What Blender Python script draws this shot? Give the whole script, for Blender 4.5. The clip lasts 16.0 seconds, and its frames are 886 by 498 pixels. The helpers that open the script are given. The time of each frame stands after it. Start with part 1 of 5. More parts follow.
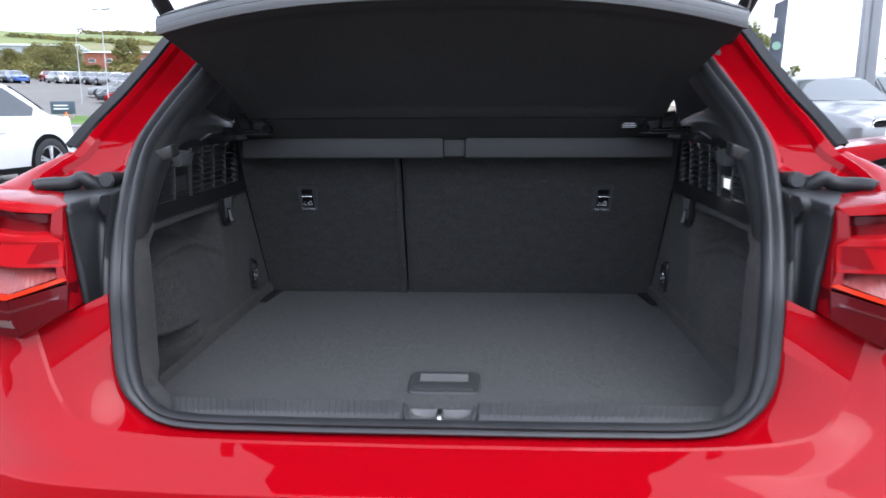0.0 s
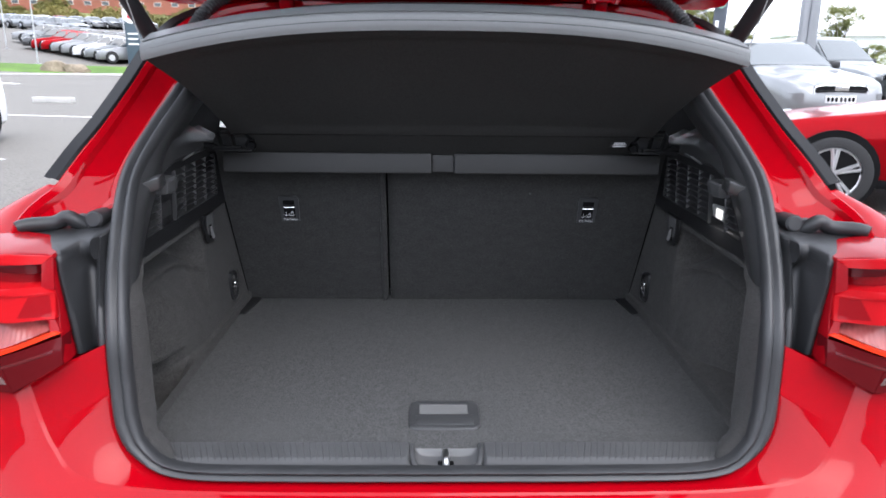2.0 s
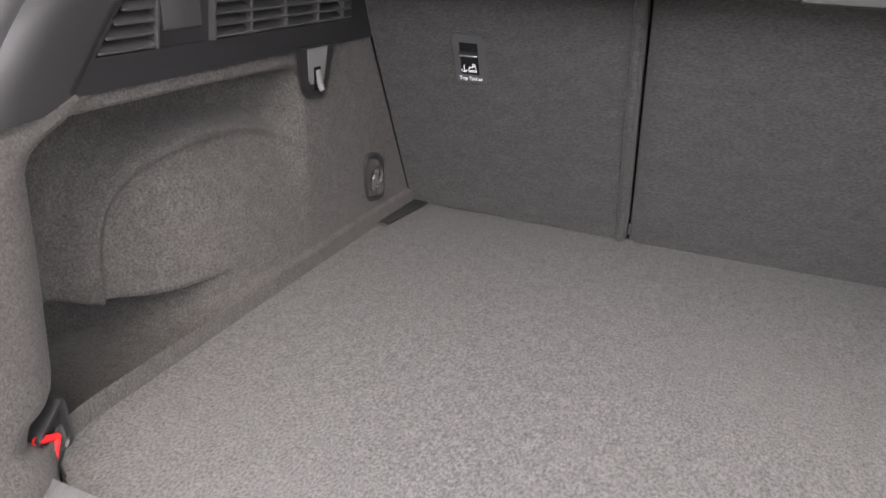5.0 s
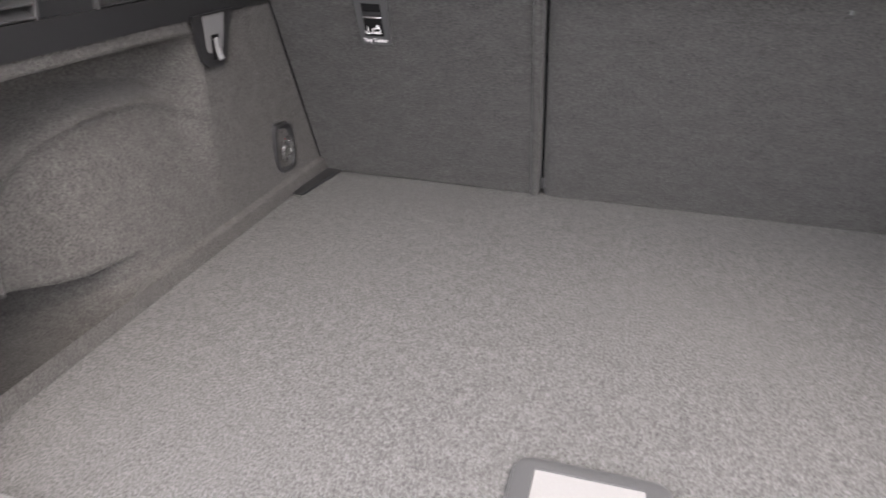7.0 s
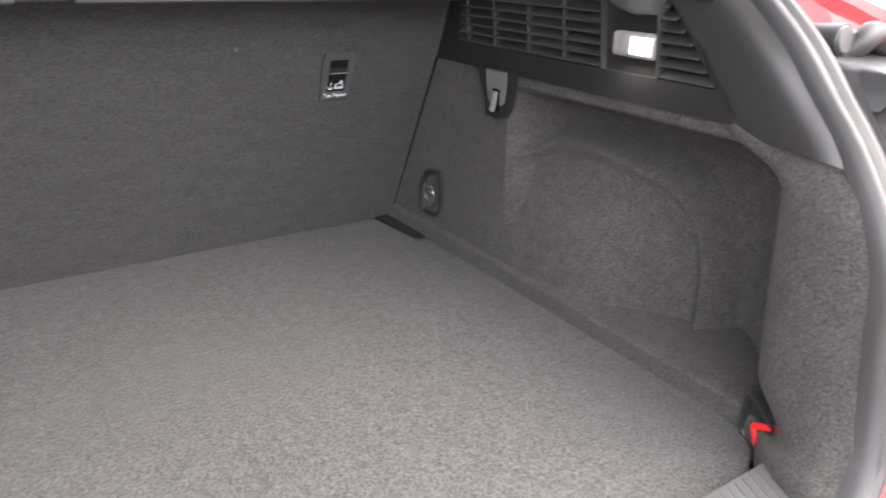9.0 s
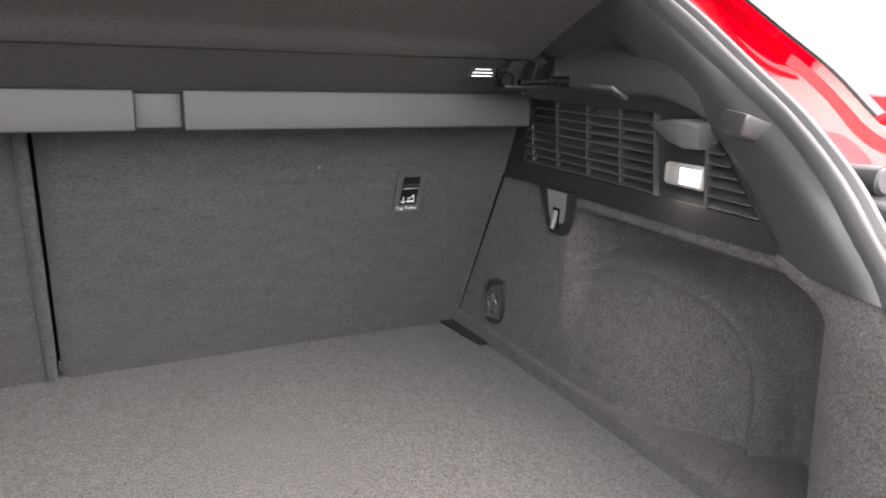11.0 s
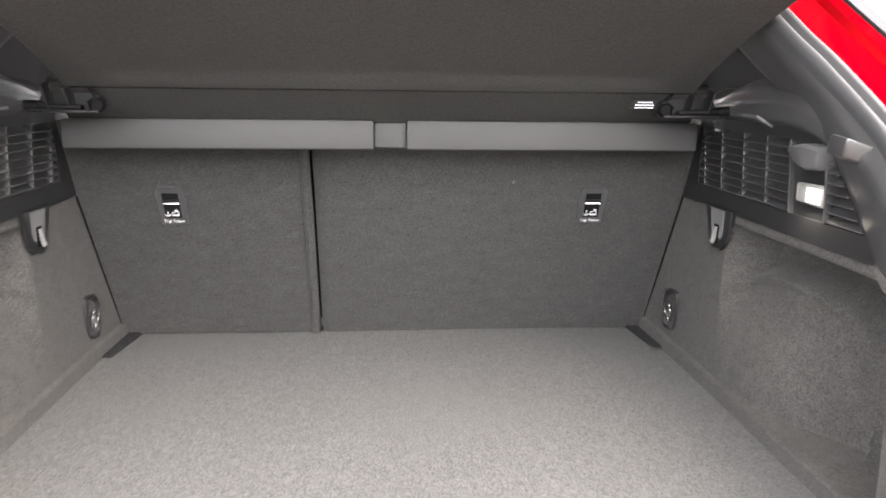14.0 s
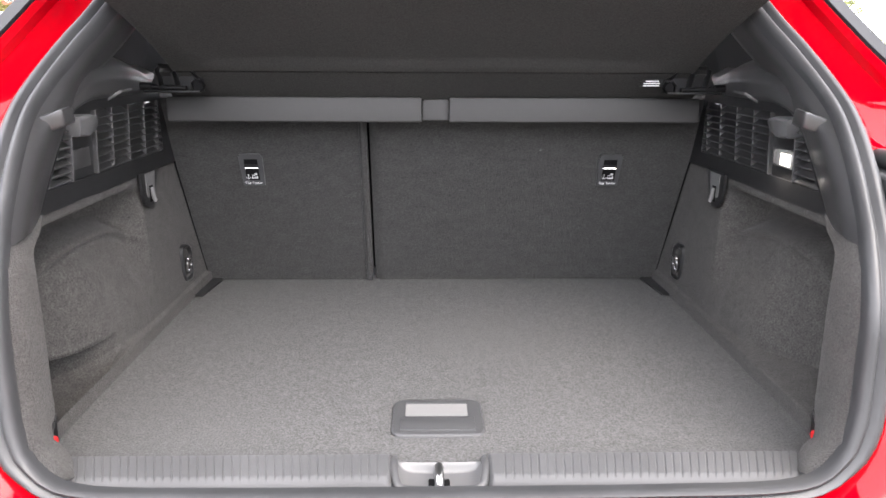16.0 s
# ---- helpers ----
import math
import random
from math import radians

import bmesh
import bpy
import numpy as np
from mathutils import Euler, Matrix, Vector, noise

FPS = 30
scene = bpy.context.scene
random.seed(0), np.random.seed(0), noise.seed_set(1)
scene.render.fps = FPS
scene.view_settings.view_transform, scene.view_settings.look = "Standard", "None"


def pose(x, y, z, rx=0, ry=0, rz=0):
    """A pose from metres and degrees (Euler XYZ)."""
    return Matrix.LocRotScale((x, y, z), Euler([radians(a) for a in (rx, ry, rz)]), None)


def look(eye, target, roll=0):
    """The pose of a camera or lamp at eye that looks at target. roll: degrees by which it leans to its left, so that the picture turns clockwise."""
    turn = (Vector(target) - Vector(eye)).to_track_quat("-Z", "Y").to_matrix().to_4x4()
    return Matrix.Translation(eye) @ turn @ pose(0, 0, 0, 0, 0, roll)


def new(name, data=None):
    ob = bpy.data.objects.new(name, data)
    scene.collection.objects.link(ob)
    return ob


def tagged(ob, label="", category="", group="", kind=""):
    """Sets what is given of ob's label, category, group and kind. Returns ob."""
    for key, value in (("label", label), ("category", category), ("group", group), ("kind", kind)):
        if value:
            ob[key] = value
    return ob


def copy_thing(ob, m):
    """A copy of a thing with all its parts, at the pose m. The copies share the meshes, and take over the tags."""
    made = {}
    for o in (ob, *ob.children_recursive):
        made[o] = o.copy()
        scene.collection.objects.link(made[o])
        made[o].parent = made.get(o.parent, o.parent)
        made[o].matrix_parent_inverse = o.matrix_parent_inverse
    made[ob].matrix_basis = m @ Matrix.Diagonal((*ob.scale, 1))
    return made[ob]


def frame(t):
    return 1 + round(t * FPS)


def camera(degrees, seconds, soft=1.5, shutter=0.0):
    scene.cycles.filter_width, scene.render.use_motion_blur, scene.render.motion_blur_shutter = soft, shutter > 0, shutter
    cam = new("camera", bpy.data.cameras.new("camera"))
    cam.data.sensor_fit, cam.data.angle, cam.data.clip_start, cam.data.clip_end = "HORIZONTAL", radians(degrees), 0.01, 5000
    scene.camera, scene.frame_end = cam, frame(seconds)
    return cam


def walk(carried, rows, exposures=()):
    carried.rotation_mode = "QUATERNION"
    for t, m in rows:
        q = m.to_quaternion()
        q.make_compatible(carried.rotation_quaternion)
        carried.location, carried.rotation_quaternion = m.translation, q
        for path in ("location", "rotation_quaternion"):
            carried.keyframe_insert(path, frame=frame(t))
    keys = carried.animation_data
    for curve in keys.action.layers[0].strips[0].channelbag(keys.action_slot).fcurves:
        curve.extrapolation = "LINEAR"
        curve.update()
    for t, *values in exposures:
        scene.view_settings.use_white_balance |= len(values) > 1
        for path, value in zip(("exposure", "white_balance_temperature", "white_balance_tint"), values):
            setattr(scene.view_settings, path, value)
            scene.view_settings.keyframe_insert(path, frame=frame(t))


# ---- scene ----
cam = camera(63.8, 16.0, soft=1.6, shutter=0.4)
PATH = [
    (0, (0.068, -1.058, 1.223), (-0.042, 0.902, 0.837), -0.3),
    (0.5, (0.067, -1.222, 1.212), (0.037, 0.743, 0.841), 0.8),
    (1, (0.052, -1.261, 1.259), (0.046, 0.703, 0.883), 0.8),
    (1.5, (0.024, -1.197, 1.346), (0.005, 0.75, 0.893), 1.7),
    (2, (-0.032, -1.016, 1.367), (0.009, 0.917, 0.852), 0.6),
    (2.5, (-0.073, -0.851, 1.316), (0.002, 1.052, 0.706), -0.0),
    (3, (-0.111, -0.634, 1.233), (-0.095, 1.246, 0.552), 2.1),
    (3.5, (-0.13, -0.464, 1.19), (-0.243, 1.386, 0.44), 3.0),
    (4, (-0.116, -0.348, 1.174), (-0.435, 1.467, 0.397), 2.6),
    (4.2, (-0.089, -0.309, 1.166), (-0.519, 1.481, 0.385), 3.0),
    (6.3, (0.024, -0.206, 1.155), (-0.793, 1.42, 0.324), 0.8),
    (6.5, (0.006, -0.212, 1.157), (-0.705, 1.451, 0.302), 1.8),
    (7, (-0.006, -0.232, 1.152), (-0.477, 1.503, 0.275), 1.2),
    (7.5, (-0.039, -0.256, 1.154), (-0.173, 1.528, 0.262), 0.7),
    (8, (-0.07, -0.266, 1.17), (0.207, 1.512, 0.298), 0.0),
    (8.5, (-0.079, -0.226, 1.172), (0.675, 1.435, 0.353), 0.9),
    (9, (-0.086, -0.202, 1.166), (0.957, 1.323, 0.401), 1.7),
    (9.2, (-0.086, -0.202, 1.176), (1.013, 1.295, 0.434), 2.0),
    (11.3, (-0.085, -0.255, 1.204), (0.756, 1.488, 0.698), 2.1),
    (11.5, (-0.083, -0.254, 1.205), (0.729, 1.501, 0.696), 2.1),
    (12, (-0.093, -0.266, 1.2), (0.63, 1.532, 0.705), 2.0),
    (12.5, (-0.111, -0.275, 1.199), (0.462, 1.581, 0.725), 1.3),
    (13, (-0.115, -0.297, 1.202), (0.281, 1.61, 0.746), 0.5),
    (13.5, (-0.065, -0.387, 1.2), (0.201, 1.546, 0.76), 0.4),
    (14, (-0.005, -0.521, 1.211), (0.151, 1.422, 0.764), 0.7),
    (14.5, (-0.012, -0.657, 1.212), (0.118, 1.292, 0.782), 1.5),
    (15, (-0.027, -0.736, 1.227), (0.113, 1.203, 0.757), 1.1),
    (15.5, (-0.019, -0.752, 1.233), (0.061, 1.182, 0.73), 0.5),
    (16, (-0.017, -0.745, 1.231), (0.03, 1.185, 0.709), 0.3),
]
EXPOSURES = [(0.0, 1.3, 5650, 12), (0.5, 1.35, 6100, 12), (1.0, 1.3, 6200, 12), (2.0, 1.55, 5950, 12), (2.5, 2.17, 6300, 12), (3.0, 2.52, 6700, 14),
             (3.5, 2.78, 6800, 16), (4.2, 3.0, 6800, 16), (8.0, 3.2, 6800, 16), (9.0, 3.18, 6800, 16), (11.3, 3.33, 6900, 14), (12.5, 3.53, 6950, 13),
             (13.5, 3.66, 6950, 13), (14.5, 3.52, 6950, 13), (15.0, 3.37, 6650, 14), (16.0, 2.97, 6600, 14)]
walk(cam, [(t, look(eye, target, roll)) for t, eye, target, roll in PATH], EXPOSURES)
# ---- light ----
world = bpy.data.worlds.new("overcast_sky")
scene.world = world
world.use_nodes = True
wn, wl = world.node_tree.nodes, world.node_tree.links
sky = wn.new("ShaderNodeTexSky")
sky.sky_type, sky.sun_disc = "NISHITA", False
sky.sun_elevation, sky.sun_rotation = radians(54), radians(145)
sky.dust_density, sky.air_density, sky.ozone_density = 4.0, 1.0, 1.0
veil = wn.new("ShaderNodeMix")
veil.data_type = "RGBA"
veil.inputs[0].default_value = 0.72
veil.inputs[7].default_value = (10.5, 10.6, 10.9, 1)
wl.new(sky.outputs[0], veil.inputs[6])
wl.new(veil.outputs[2], wn["Background"].inputs[0])
wn["Background"].inputs[1].default_value = 0.12

sun = bpy.data.lights.new("sun", "SUN")
sun.energy, sun.angle, sun.color = 0.6, radians(45), (1.0, 0.96, 0.9)
sun_ob = new("sun", sun)
sun_ob.matrix_world = look((5, -7, 12), (0, 0, 0.8))


# ---- materials ----
def shader(name, base, rough=0.6, metal=0.0, grain=0.0, grain_scale=300.0, bump=0.0, stain=0.0, stain_scale=6.0, coat=0.0, sheen=0.0,
           tint=None, stretch=(1, 1, 1), rough_var=0.0, per_piece=0.0, alpha=1.0, transmission=0.0, specular=0.5, flake=0.0):
    """Principled surface with fine grain, broad stains and bump, in object metres."""
    m = bpy.data.materials.new(name)
    m.use_nodes = True
    n, l = m.node_tree.nodes, m.node_tree.links
    b = n["Principled BSDF"]
    b.inputs["Roughness"].default_value = rough
    b.inputs["Metallic"].default_value = metal
    b.inputs["Coat Weight"].default_value = coat
    b.inputs["Coat Roughness"].default_value = 0.03
    b.inputs["Sheen Weight"].default_value = sheen
    b.inputs["Alpha"].default_value = alpha
    b.inputs["Transmission Weight"].default_value = transmission
    b.inputs["Specular IOR Level"].default_value = specular
    b.inputs["Base Color"].default_value = (*base, 1)
    co = n.new("ShaderNodeTexCoord")
    mp = n.new("ShaderNodeMapping")
    mp.inputs["Scale"].default_value = stretch
    l.new(co.outputs["Object"], mp.inputs[0])
    colour = None

    def noise_node(scale, detail):
        t = n.new("ShaderNodeTexNoise")
        t.inputs["Scale"].default_value, t.inputs["Detail"].default_value = scale, detail
        l.new(mp.outputs[0], t.inputs["Vector"])
        return t

    def mixed(fac, low, high, a, c):
        r = n.new("ShaderNodeMapRange")
        r.inputs["From Min"].default_value, r.inputs["From Max"].default_value = low, high
        l.new(fac, r.inputs[0])
        x = n.new("ShaderNodeMix")
        x.data_type = "RGBA"
        l.new(r.outputs[0], x.inputs[0])
        for k, v in ((6, a), (7, c)):
            if isinstance(v, tuple):
                x.inputs[k].default_value = (*v, 1)
            else:
                l.new(v, x.inputs[k])
        return x.outputs[2]

    def shade(c, f):
        return tuple(min(1.0, v * f) for v in c)

    if stain:
        t = noise_node(stain_scale, 5)
        colour = mixed(t.outputs[0], 0.3, 0.7, shade(base, 1 - stain), tint or shade(base, 1 + stain))
    if grain:
        t = noise_node(grain_scale, 6)
        t.inputs["Roughness"].default_value = 0.7
        hi = colour if colour is not None else base
        mul = n.new("ShaderNodeMix")
        mul.data_type, mul.blend_type = "RGBA", "MULTIPLY"
        mul.inputs[0].default_value = 1.0
        if colour is not None:
            l.new(colour, mul.inputs[6])
        else:
            mul.inputs[6].default_value = (*base, 1)
        g = mixed(t.outputs[0], 0.28, 0.72, (1 - grain,) * 3, (1 + grain,) * 3)
        l.new(g, mul.inputs[7])
        colour = mul.outputs[2]
    if flake:
        v = n.new("ShaderNodeTexVoronoi")
        v.inputs["Scale"].default_value = 1800
        l.new(mp.outputs[0], v.inputs["Vector"])
        c0 = colour if colour is not None else base
        colour = mixed(v.outputs["Distance"], 0.0, 0.9, shade(base, 1 + flake), c0)
    if per_piece:
        oi = n.new("ShaderNodeObjectInfo")
        hs = n.new("ShaderNodeHueSaturation")
        mr = n.new("ShaderNodeMapRange")
        mr.inputs["To Min"].default_value, mr.inputs["To Max"].default_value = 1 - per_piece, 1 + per_piece
        l.new(oi.outputs["Random"], mr.inputs[0])
        l.new(mr.outputs[0], hs.inputs["Value"])
        if colour is not None:
            l.new(colour, hs.inputs["Color"])
        else:
            hs.inputs["Color"].default_value = (*base, 1)
        colour = hs.outputs[0]
    if colour is not None:
        l.new(colour, b.inputs["Base Color"])
    if rough_var:
        t = noise_node(stain_scale * 2.3, 4)
        mr = n.new("ShaderNodeMapRange")
        mr.inputs["To Min"].default_value, mr.inputs["To Max"].default_value = max(0.02, rough - rough_var), min(1, rough + rough_var)
        l.new(t.outputs[0], mr.inputs[0])
        l.new(mr.outputs[0], b.inputs["Roughness"])
    if bump:
        t = noise_node(grain_scale, 4)
        bp = n.new("ShaderNodeBump")
        bp.inputs["Strength"].default_value = min(1.0, bump)
        bp.inputs["Distance"].default_value = 0.6 / grain_scale
        l.new(t.outputs[0], bp.inputs["Height"])
        l.new(bp.outputs[0], b.inputs["Normal"])
    return m


def glowing(name, colour, strength):
    m = bpy.data.materials.new(name)
    m.use_nodes = True
    b = m.node_tree.nodes["Principled BSDF"]
    b.inputs["Base Color"].default_value = (*colour, 1)
    b.inputs["Emission Color"].default_value = (*colour, 1)
    b.inputs["Emission Strength"].default_value = strength
    return m


RED = shader("red_paint", (0.29, 0.0004, 0.004), 0.45, 0.0, coat=0.5, flake=0.15, stain=0.03, stain_scale=1.5, specular=0.0)
RED2 = shader("bright_red_paint", (0.26, 0.001, 0.004), 0.15, 0.5, coat=0.15, stain=0.03, specular=0.05)
BLACK = shader("black_grained_plastic", (0.016, 0.0165, 0.018), 0.46, grain=0.25, grain_scale=900, bump=0.25, rough_var=0.06)
PANEL = shader("charcoal_moulded_plastic", (0.0095, 0.0098, 0.0108), 0.46, grain=0.2, grain_scale=1100, bump=0.3, stain=0.08, rough_var=0.06)
PILLAR = shader("charcoal_pillar_plastic", (0.030, 0.0303, 0.0315), 0.30, specular=1.0, grain=0.2, grain_scale=1200, bump=0.2, stain=0.06, rough_var=0.05)
GREY_PLASTIC = shader("mid_grey_plastic", (0.06, 0.061, 0.063), 0.45, grain=0.12, grain_scale=1100, bump=0.2)
SILL = shader("ribbed_sill_plastic", (0.068, 0.069, 0.071), 0.5, grain=0.15, grain_scale=900, bump=0.2, stain=0.12, stain_scale=9, rough_var=0.08)
LIGHT_PLASTIC = shader("pale_grey_plastic", (0.155, 0.155, 0.155), 0.35, grain=0.05, grain_scale=500, stain=0.06)
RUBBER = shader("rubber_seal", (0.028, 0.029, 0.0308), 0.45, specular=0.5, grain=0.12, grain_scale=700, bump=0.12, stain=0.14, stain_scale=12, rough_var=0.1)
CARPET = shader("grey_boot_carpet", (0.054, 0.0541, 0.0537), 0.95, grain=0.88, grain_scale=370, bump=1.0, stain=0.12, stain_scale=90, sheen=0.06, stretch=(1, 0.7, 1))
CARPET_WALL = shader("moulded_side_carpet", (0.041, 0.0395, 0.0378), 0.95, grain=0.90, grain_scale=380, bump=1.0, stain=0.16, stain_scale=60, sheen=0.04)
SEAT_FELT = shader("seatback_felt", (0.0325, 0.0323, 0.0318), 0.95, grain=0.75, grain_scale=440, bump=1.0, stain=0.14, stain_scale=60, sheen=0.1, stretch=(0.5, 1, 1))
SHELF_TOP = shader("shelf_grained_vinyl", (0.17, 0.177, 0.18), 0.42, grain=0.1, grain_scale=900, bump=0.2, stain=0.05)
SHELF_FELT = shader("shelf_underside_felt", (0.0225, 0.0220, 0.0211), 0.95, grain=0.7, grain_scale=330, bump=0.6, stain=0.12, stain_scale=5)
BAR_VINYL = shader("shelf_front_vinyl", (0.036, 0.036, 0.0358), 0.62, grain=0.12, grain_scale=700, bump=0.25, stain=0.05)
HANDLE = shader("handle_grey_plastic", (0.048, 0.049, 0.051), 0.42, grain=0.15, grain_scale=1000, bump=0.15)
CHROME = shader("chrome", (0.8, 0.8, 0.8), 0.12, 1.0, stain=0.05)
STEEL = shader("brushed_steel", (0.5, 0.5, 0.5), 0.3, 1.0, stain=0.1)
# near black for dark parts; also paints the shade in gaps and hollows
GAP = shader("black_parts_and_gap_shade", (0.006, 0.006, 0.0065), 0.8, stain=0.2, specular=0.1)
BLANK = shader("blank_cover_plastic", (0.030, 0.030, 0.031), 0.4, stain=0.06)
HINGE = shader("hinge_black_plastic", (0.007, 0.007, 0.0075), 0.38, specular=0.35, stain=0.08)
HOOK_GREY = shader("hook_grey_plastic", (0.105, 0.106, 0.108), 0.38, stain=0.06)
GLASS = shader("clear_glass", (0.9, 0.94, 0.93), 0.02, transmission=1.0, alpha=0.25)
TINTED = shader("dark_car_glass", (0.04, 0.048, 0.054), 0.05, coat=0.5, stain=0.1)
LENS_RED = shader("red_lamp_lens", (0.46, 0.006, 0.010), 0.2, coat=0.15, stain=0.05, specular=0.1)
LENS_RIM = shader("dark_red_lamp_housing", (0.26, 0.002, 0.006), 0.25, coat=0.3, stain=0.06, specular=0.1)
LENS_GUIDE = shader("orange_light_guide", (0.80, 0.035, 0.008), 0.3, coat=0.2, specular=0.1)
LENS_DEEP = shader("deep_red_lens", (0.09, 0.003, 0.005), 0.18, coat=0.4, stain=0.1)
LENS_BRIGHT = shader("bright_red_chamber_wall", (0.62, 0.006, 0.004), 0.25, coat=0.3, specular=0.1)
LENS_CLEAR = shader("pink_reflector", (0.30, 0.075, 0.07), 0.25, coat=0.4, specular=0.2, grain=0.15, grain_scale=200, stretch=(1, 0.1, 0.1))
LENS_SMOKE = shader("smoked_lens", (0.085, 0.003, 0.005), 0.15, coat=0.12, specular=0.1, stain=0.08)
LENS_REVERSE = shader("reversing_lens", (0.12, 0.065, 0.06), 0.15, coat=0.4)
LABEL_WHITE = shader("printed_white", (0.75, 0.75, 0.75), 0.6)
STRAP_RED = shader("red_webbing", (0.62, 0.01, 0.012), 0.7, grain=0.2, grain_scale=600)
HEADLINER = shader("grey_headliner", (0.05, 0.05, 0.052), 0.95, grain=0.12, grain_scale=500, stain=0.05)
CABIN = shader("dark_cabin_trim", (0.018, 0.018, 0.02), 0.6, grain=0.15, grain_scale=500)
LEATHER = shader("black_seat_cloth", (0.02, 0.021, 0.024), 0.75, grain=0.2, grain_scale=500, bump=0.3)
SILVER = shader("silver_pillar_blade", (0.62, 0.63, 0.64), 0.3, 0.5, coat=0.8, stain=0.04)
WIRE = shader("grey_cord", (0.3, 0.3, 0.3), 0.7)
LAMP_GLOW = glowing("lit_boot_lamp", (1.0, 0.95, 0.86), 0.30)
GRASS = shader("verge_grass", (0.075, 0.15, 0.012), 0.95, grain=0.5, grain_scale=30, bump=0.6, stain=0.3, stain_scale=0.6)
LINE = shader("white_road_paint", (0.72, 0.72, 0.70), 0.8, grain=0.2, grain_scale=80, stain=0.1)
CONCRETE = shader("kerb_concrete", (0.42, 0.41, 0.39), 0.9, grain=0.2, grain_scale=60, stain=0.12, stain_scale=3)
LEAF = shader("autumn_leaves", (0.10, 0.12, 0.03), 0.8, stain=0.4, stain_scale=0.12, tint=(0.20, 0.165, 0.04))
LEAF2 = shader("green_leaves", (0.12, 0.15, 0.045), 0.8, stain=0.35, stain_scale=1.5, tint=(0.22, 0.23, 0.06))
BARK = shader("bark", (0.10, 0.08, 0.06), 0.9, grain=0.4, grain_scale=40, bump=0.6)
COLUMN_GREY = shader("grey_column_paint", (0.24, 0.25, 0.265), 0.5, stain=0.06, stain_scale=1.5)
ROCK = shader("brown_boulder", (0.22, 0.18, 0.13), 0.95, grain=0.4, grain_scale=9, bump=0.6, stain=0.25, stain_scale=1.4)
GALV = shader("galvanised_post", (0.42, 0.43, 0.44), 0.5, 0.4, grain=0.1, grain_scale=20, stain=0.1)
WHITE_PAINT = shader("white_car_paint", (0.62, 0.62, 0.63), 0.3, coat=1.0, stain=0.02)
SILVER_PAINT = shader("silver_car_paint", (0.21, 0.215, 0.22), 0.3, 0.5, coat=0.5, stain=0.03)
GREY_PAINT = shader("grey_car_paint", (0.16, 0.17, 0.175), 0.3, 0.5, coat=1.0, stain=0.03)
BLACK_PAINT = shader("black_car_paint", (0.012, 0.013, 0.015), 0.25, coat=1.0)
BLUE_PAINT = shader("blue_car_paint", (0.03, 0.08, 0.30), 0.3, 0.3, coat=1.0)
TYRE = shader("tyre_rubber", (0.02, 0.02, 0.021), 0.8, grain=0.3, grain_scale=120, bump=0.3)
ALLOY = shader("alloy_rim", (0.55, 0.55, 0.56), 0.32, 0.8, stain=0.06)
CLADDING = shader("grey_cladding", (0.33, 0.36, 0.40), 0.6, stain=0.08, stain_scale=0.2)
ROOFING = shader("pale_roof_sheet", (0.62, 0.64, 0.66), 0.6, stain=0.1, stain_scale=0.1)
BRICK = shader("red_brickwork", (0.25, 0.09, 0.06), 0.9, grain=0.2, grain_scale=4, stain=0.15, stain_scale=0.3)
SIGN_BLUE = shader("slate_sign_face", (0.05, 0.075, 0.10), 0.5, stain=0.08)
SIGN_RED = shader("red_sign_disc", (0.60, 0.03, 0.05), 0.5)
FLAG = shader("slate_flag_cloth", (0.075, 0.085, 0.105), 0.85, grain=0.1, grain_scale=80, stain=0.12, stain_scale=2)
FLAG_GREEN = shader("green_flag_print", (0.22, 0.36, 0.28), 0.85)
CONE = shader("orange_cone_plastic", (0.75, 0.16, 0.02), 0.55, stain=0.08)


# ---- building helpers ----
def obj(name, bm, material, parent=None, label="", smooth=40):
    """Links a bmesh as one mesh object."""
    bmesh.ops.remove_doubles(bm, verts=bm.verts, dist=1e-6)
    bmesh.ops.recalc_face_normals(bm, faces=bm.faces)
    bm.edges.index_update()
    creases = [e.index for e in bm.edges if not e.smooth]
    me = bpy.data.meshes.new(name)
    bm.to_mesh(me)
    bm.free()
    me.materials.append(material)
    if smooth:
        me.polygons.foreach_set("use_smooth", [True] * len(me.polygons))
        me.set_sharp_from_angle(angle=radians(smooth))
        for i in creases:
            me.edges[i].use_edge_sharp = True
    ob = new(name, me)
    ob.parent = parent
    return tagged(ob, label)


def part(name, bm, material, parent, label="", smooth=40):
    return obj(name, bm, material, parent, label, smooth)


def thing(name, label, category, at=None, group="", kind=""):
    ob = new(name)
    ob.empty_display_size = 0.1
    if at is not None:
        ob.matrix_world = at
    return tagged(ob, label, category, group, kind)


def box(bm, size, at=(0, 0, 0), turn=(0, 0, 0), bevel=0.0, segments=2):
    """A bevelled box; size and centre in metres, turn in degrees."""
    r = bmesh.ops.create_cube(bm, size=1.0)
    vs = r["verts"]
    bmesh.ops.scale(bm, vec=size, verts=vs)
    if bevel:
        es = list({e for v in vs for e in v.link_edges})
        r2 = bmesh.ops.bevel(bm, geom=es, offset=bevel, segments=segments, affect="EDGES", profile=0.5)
        vs = list({v for f in r2["faces"] for v in f.verts} | {v for v in vs if v.is_valid})
    bmesh.ops.transform(bm, matrix=pose(*at, *turn), verts=vs)
    return vs


def boxed(size, at=(0, 0, 0), turn=(0, 0, 0), bevel=0.0, segments=2):
    bm = bmesh.new()
    box(bm, size, at, turn, bevel, segments)
    return bm


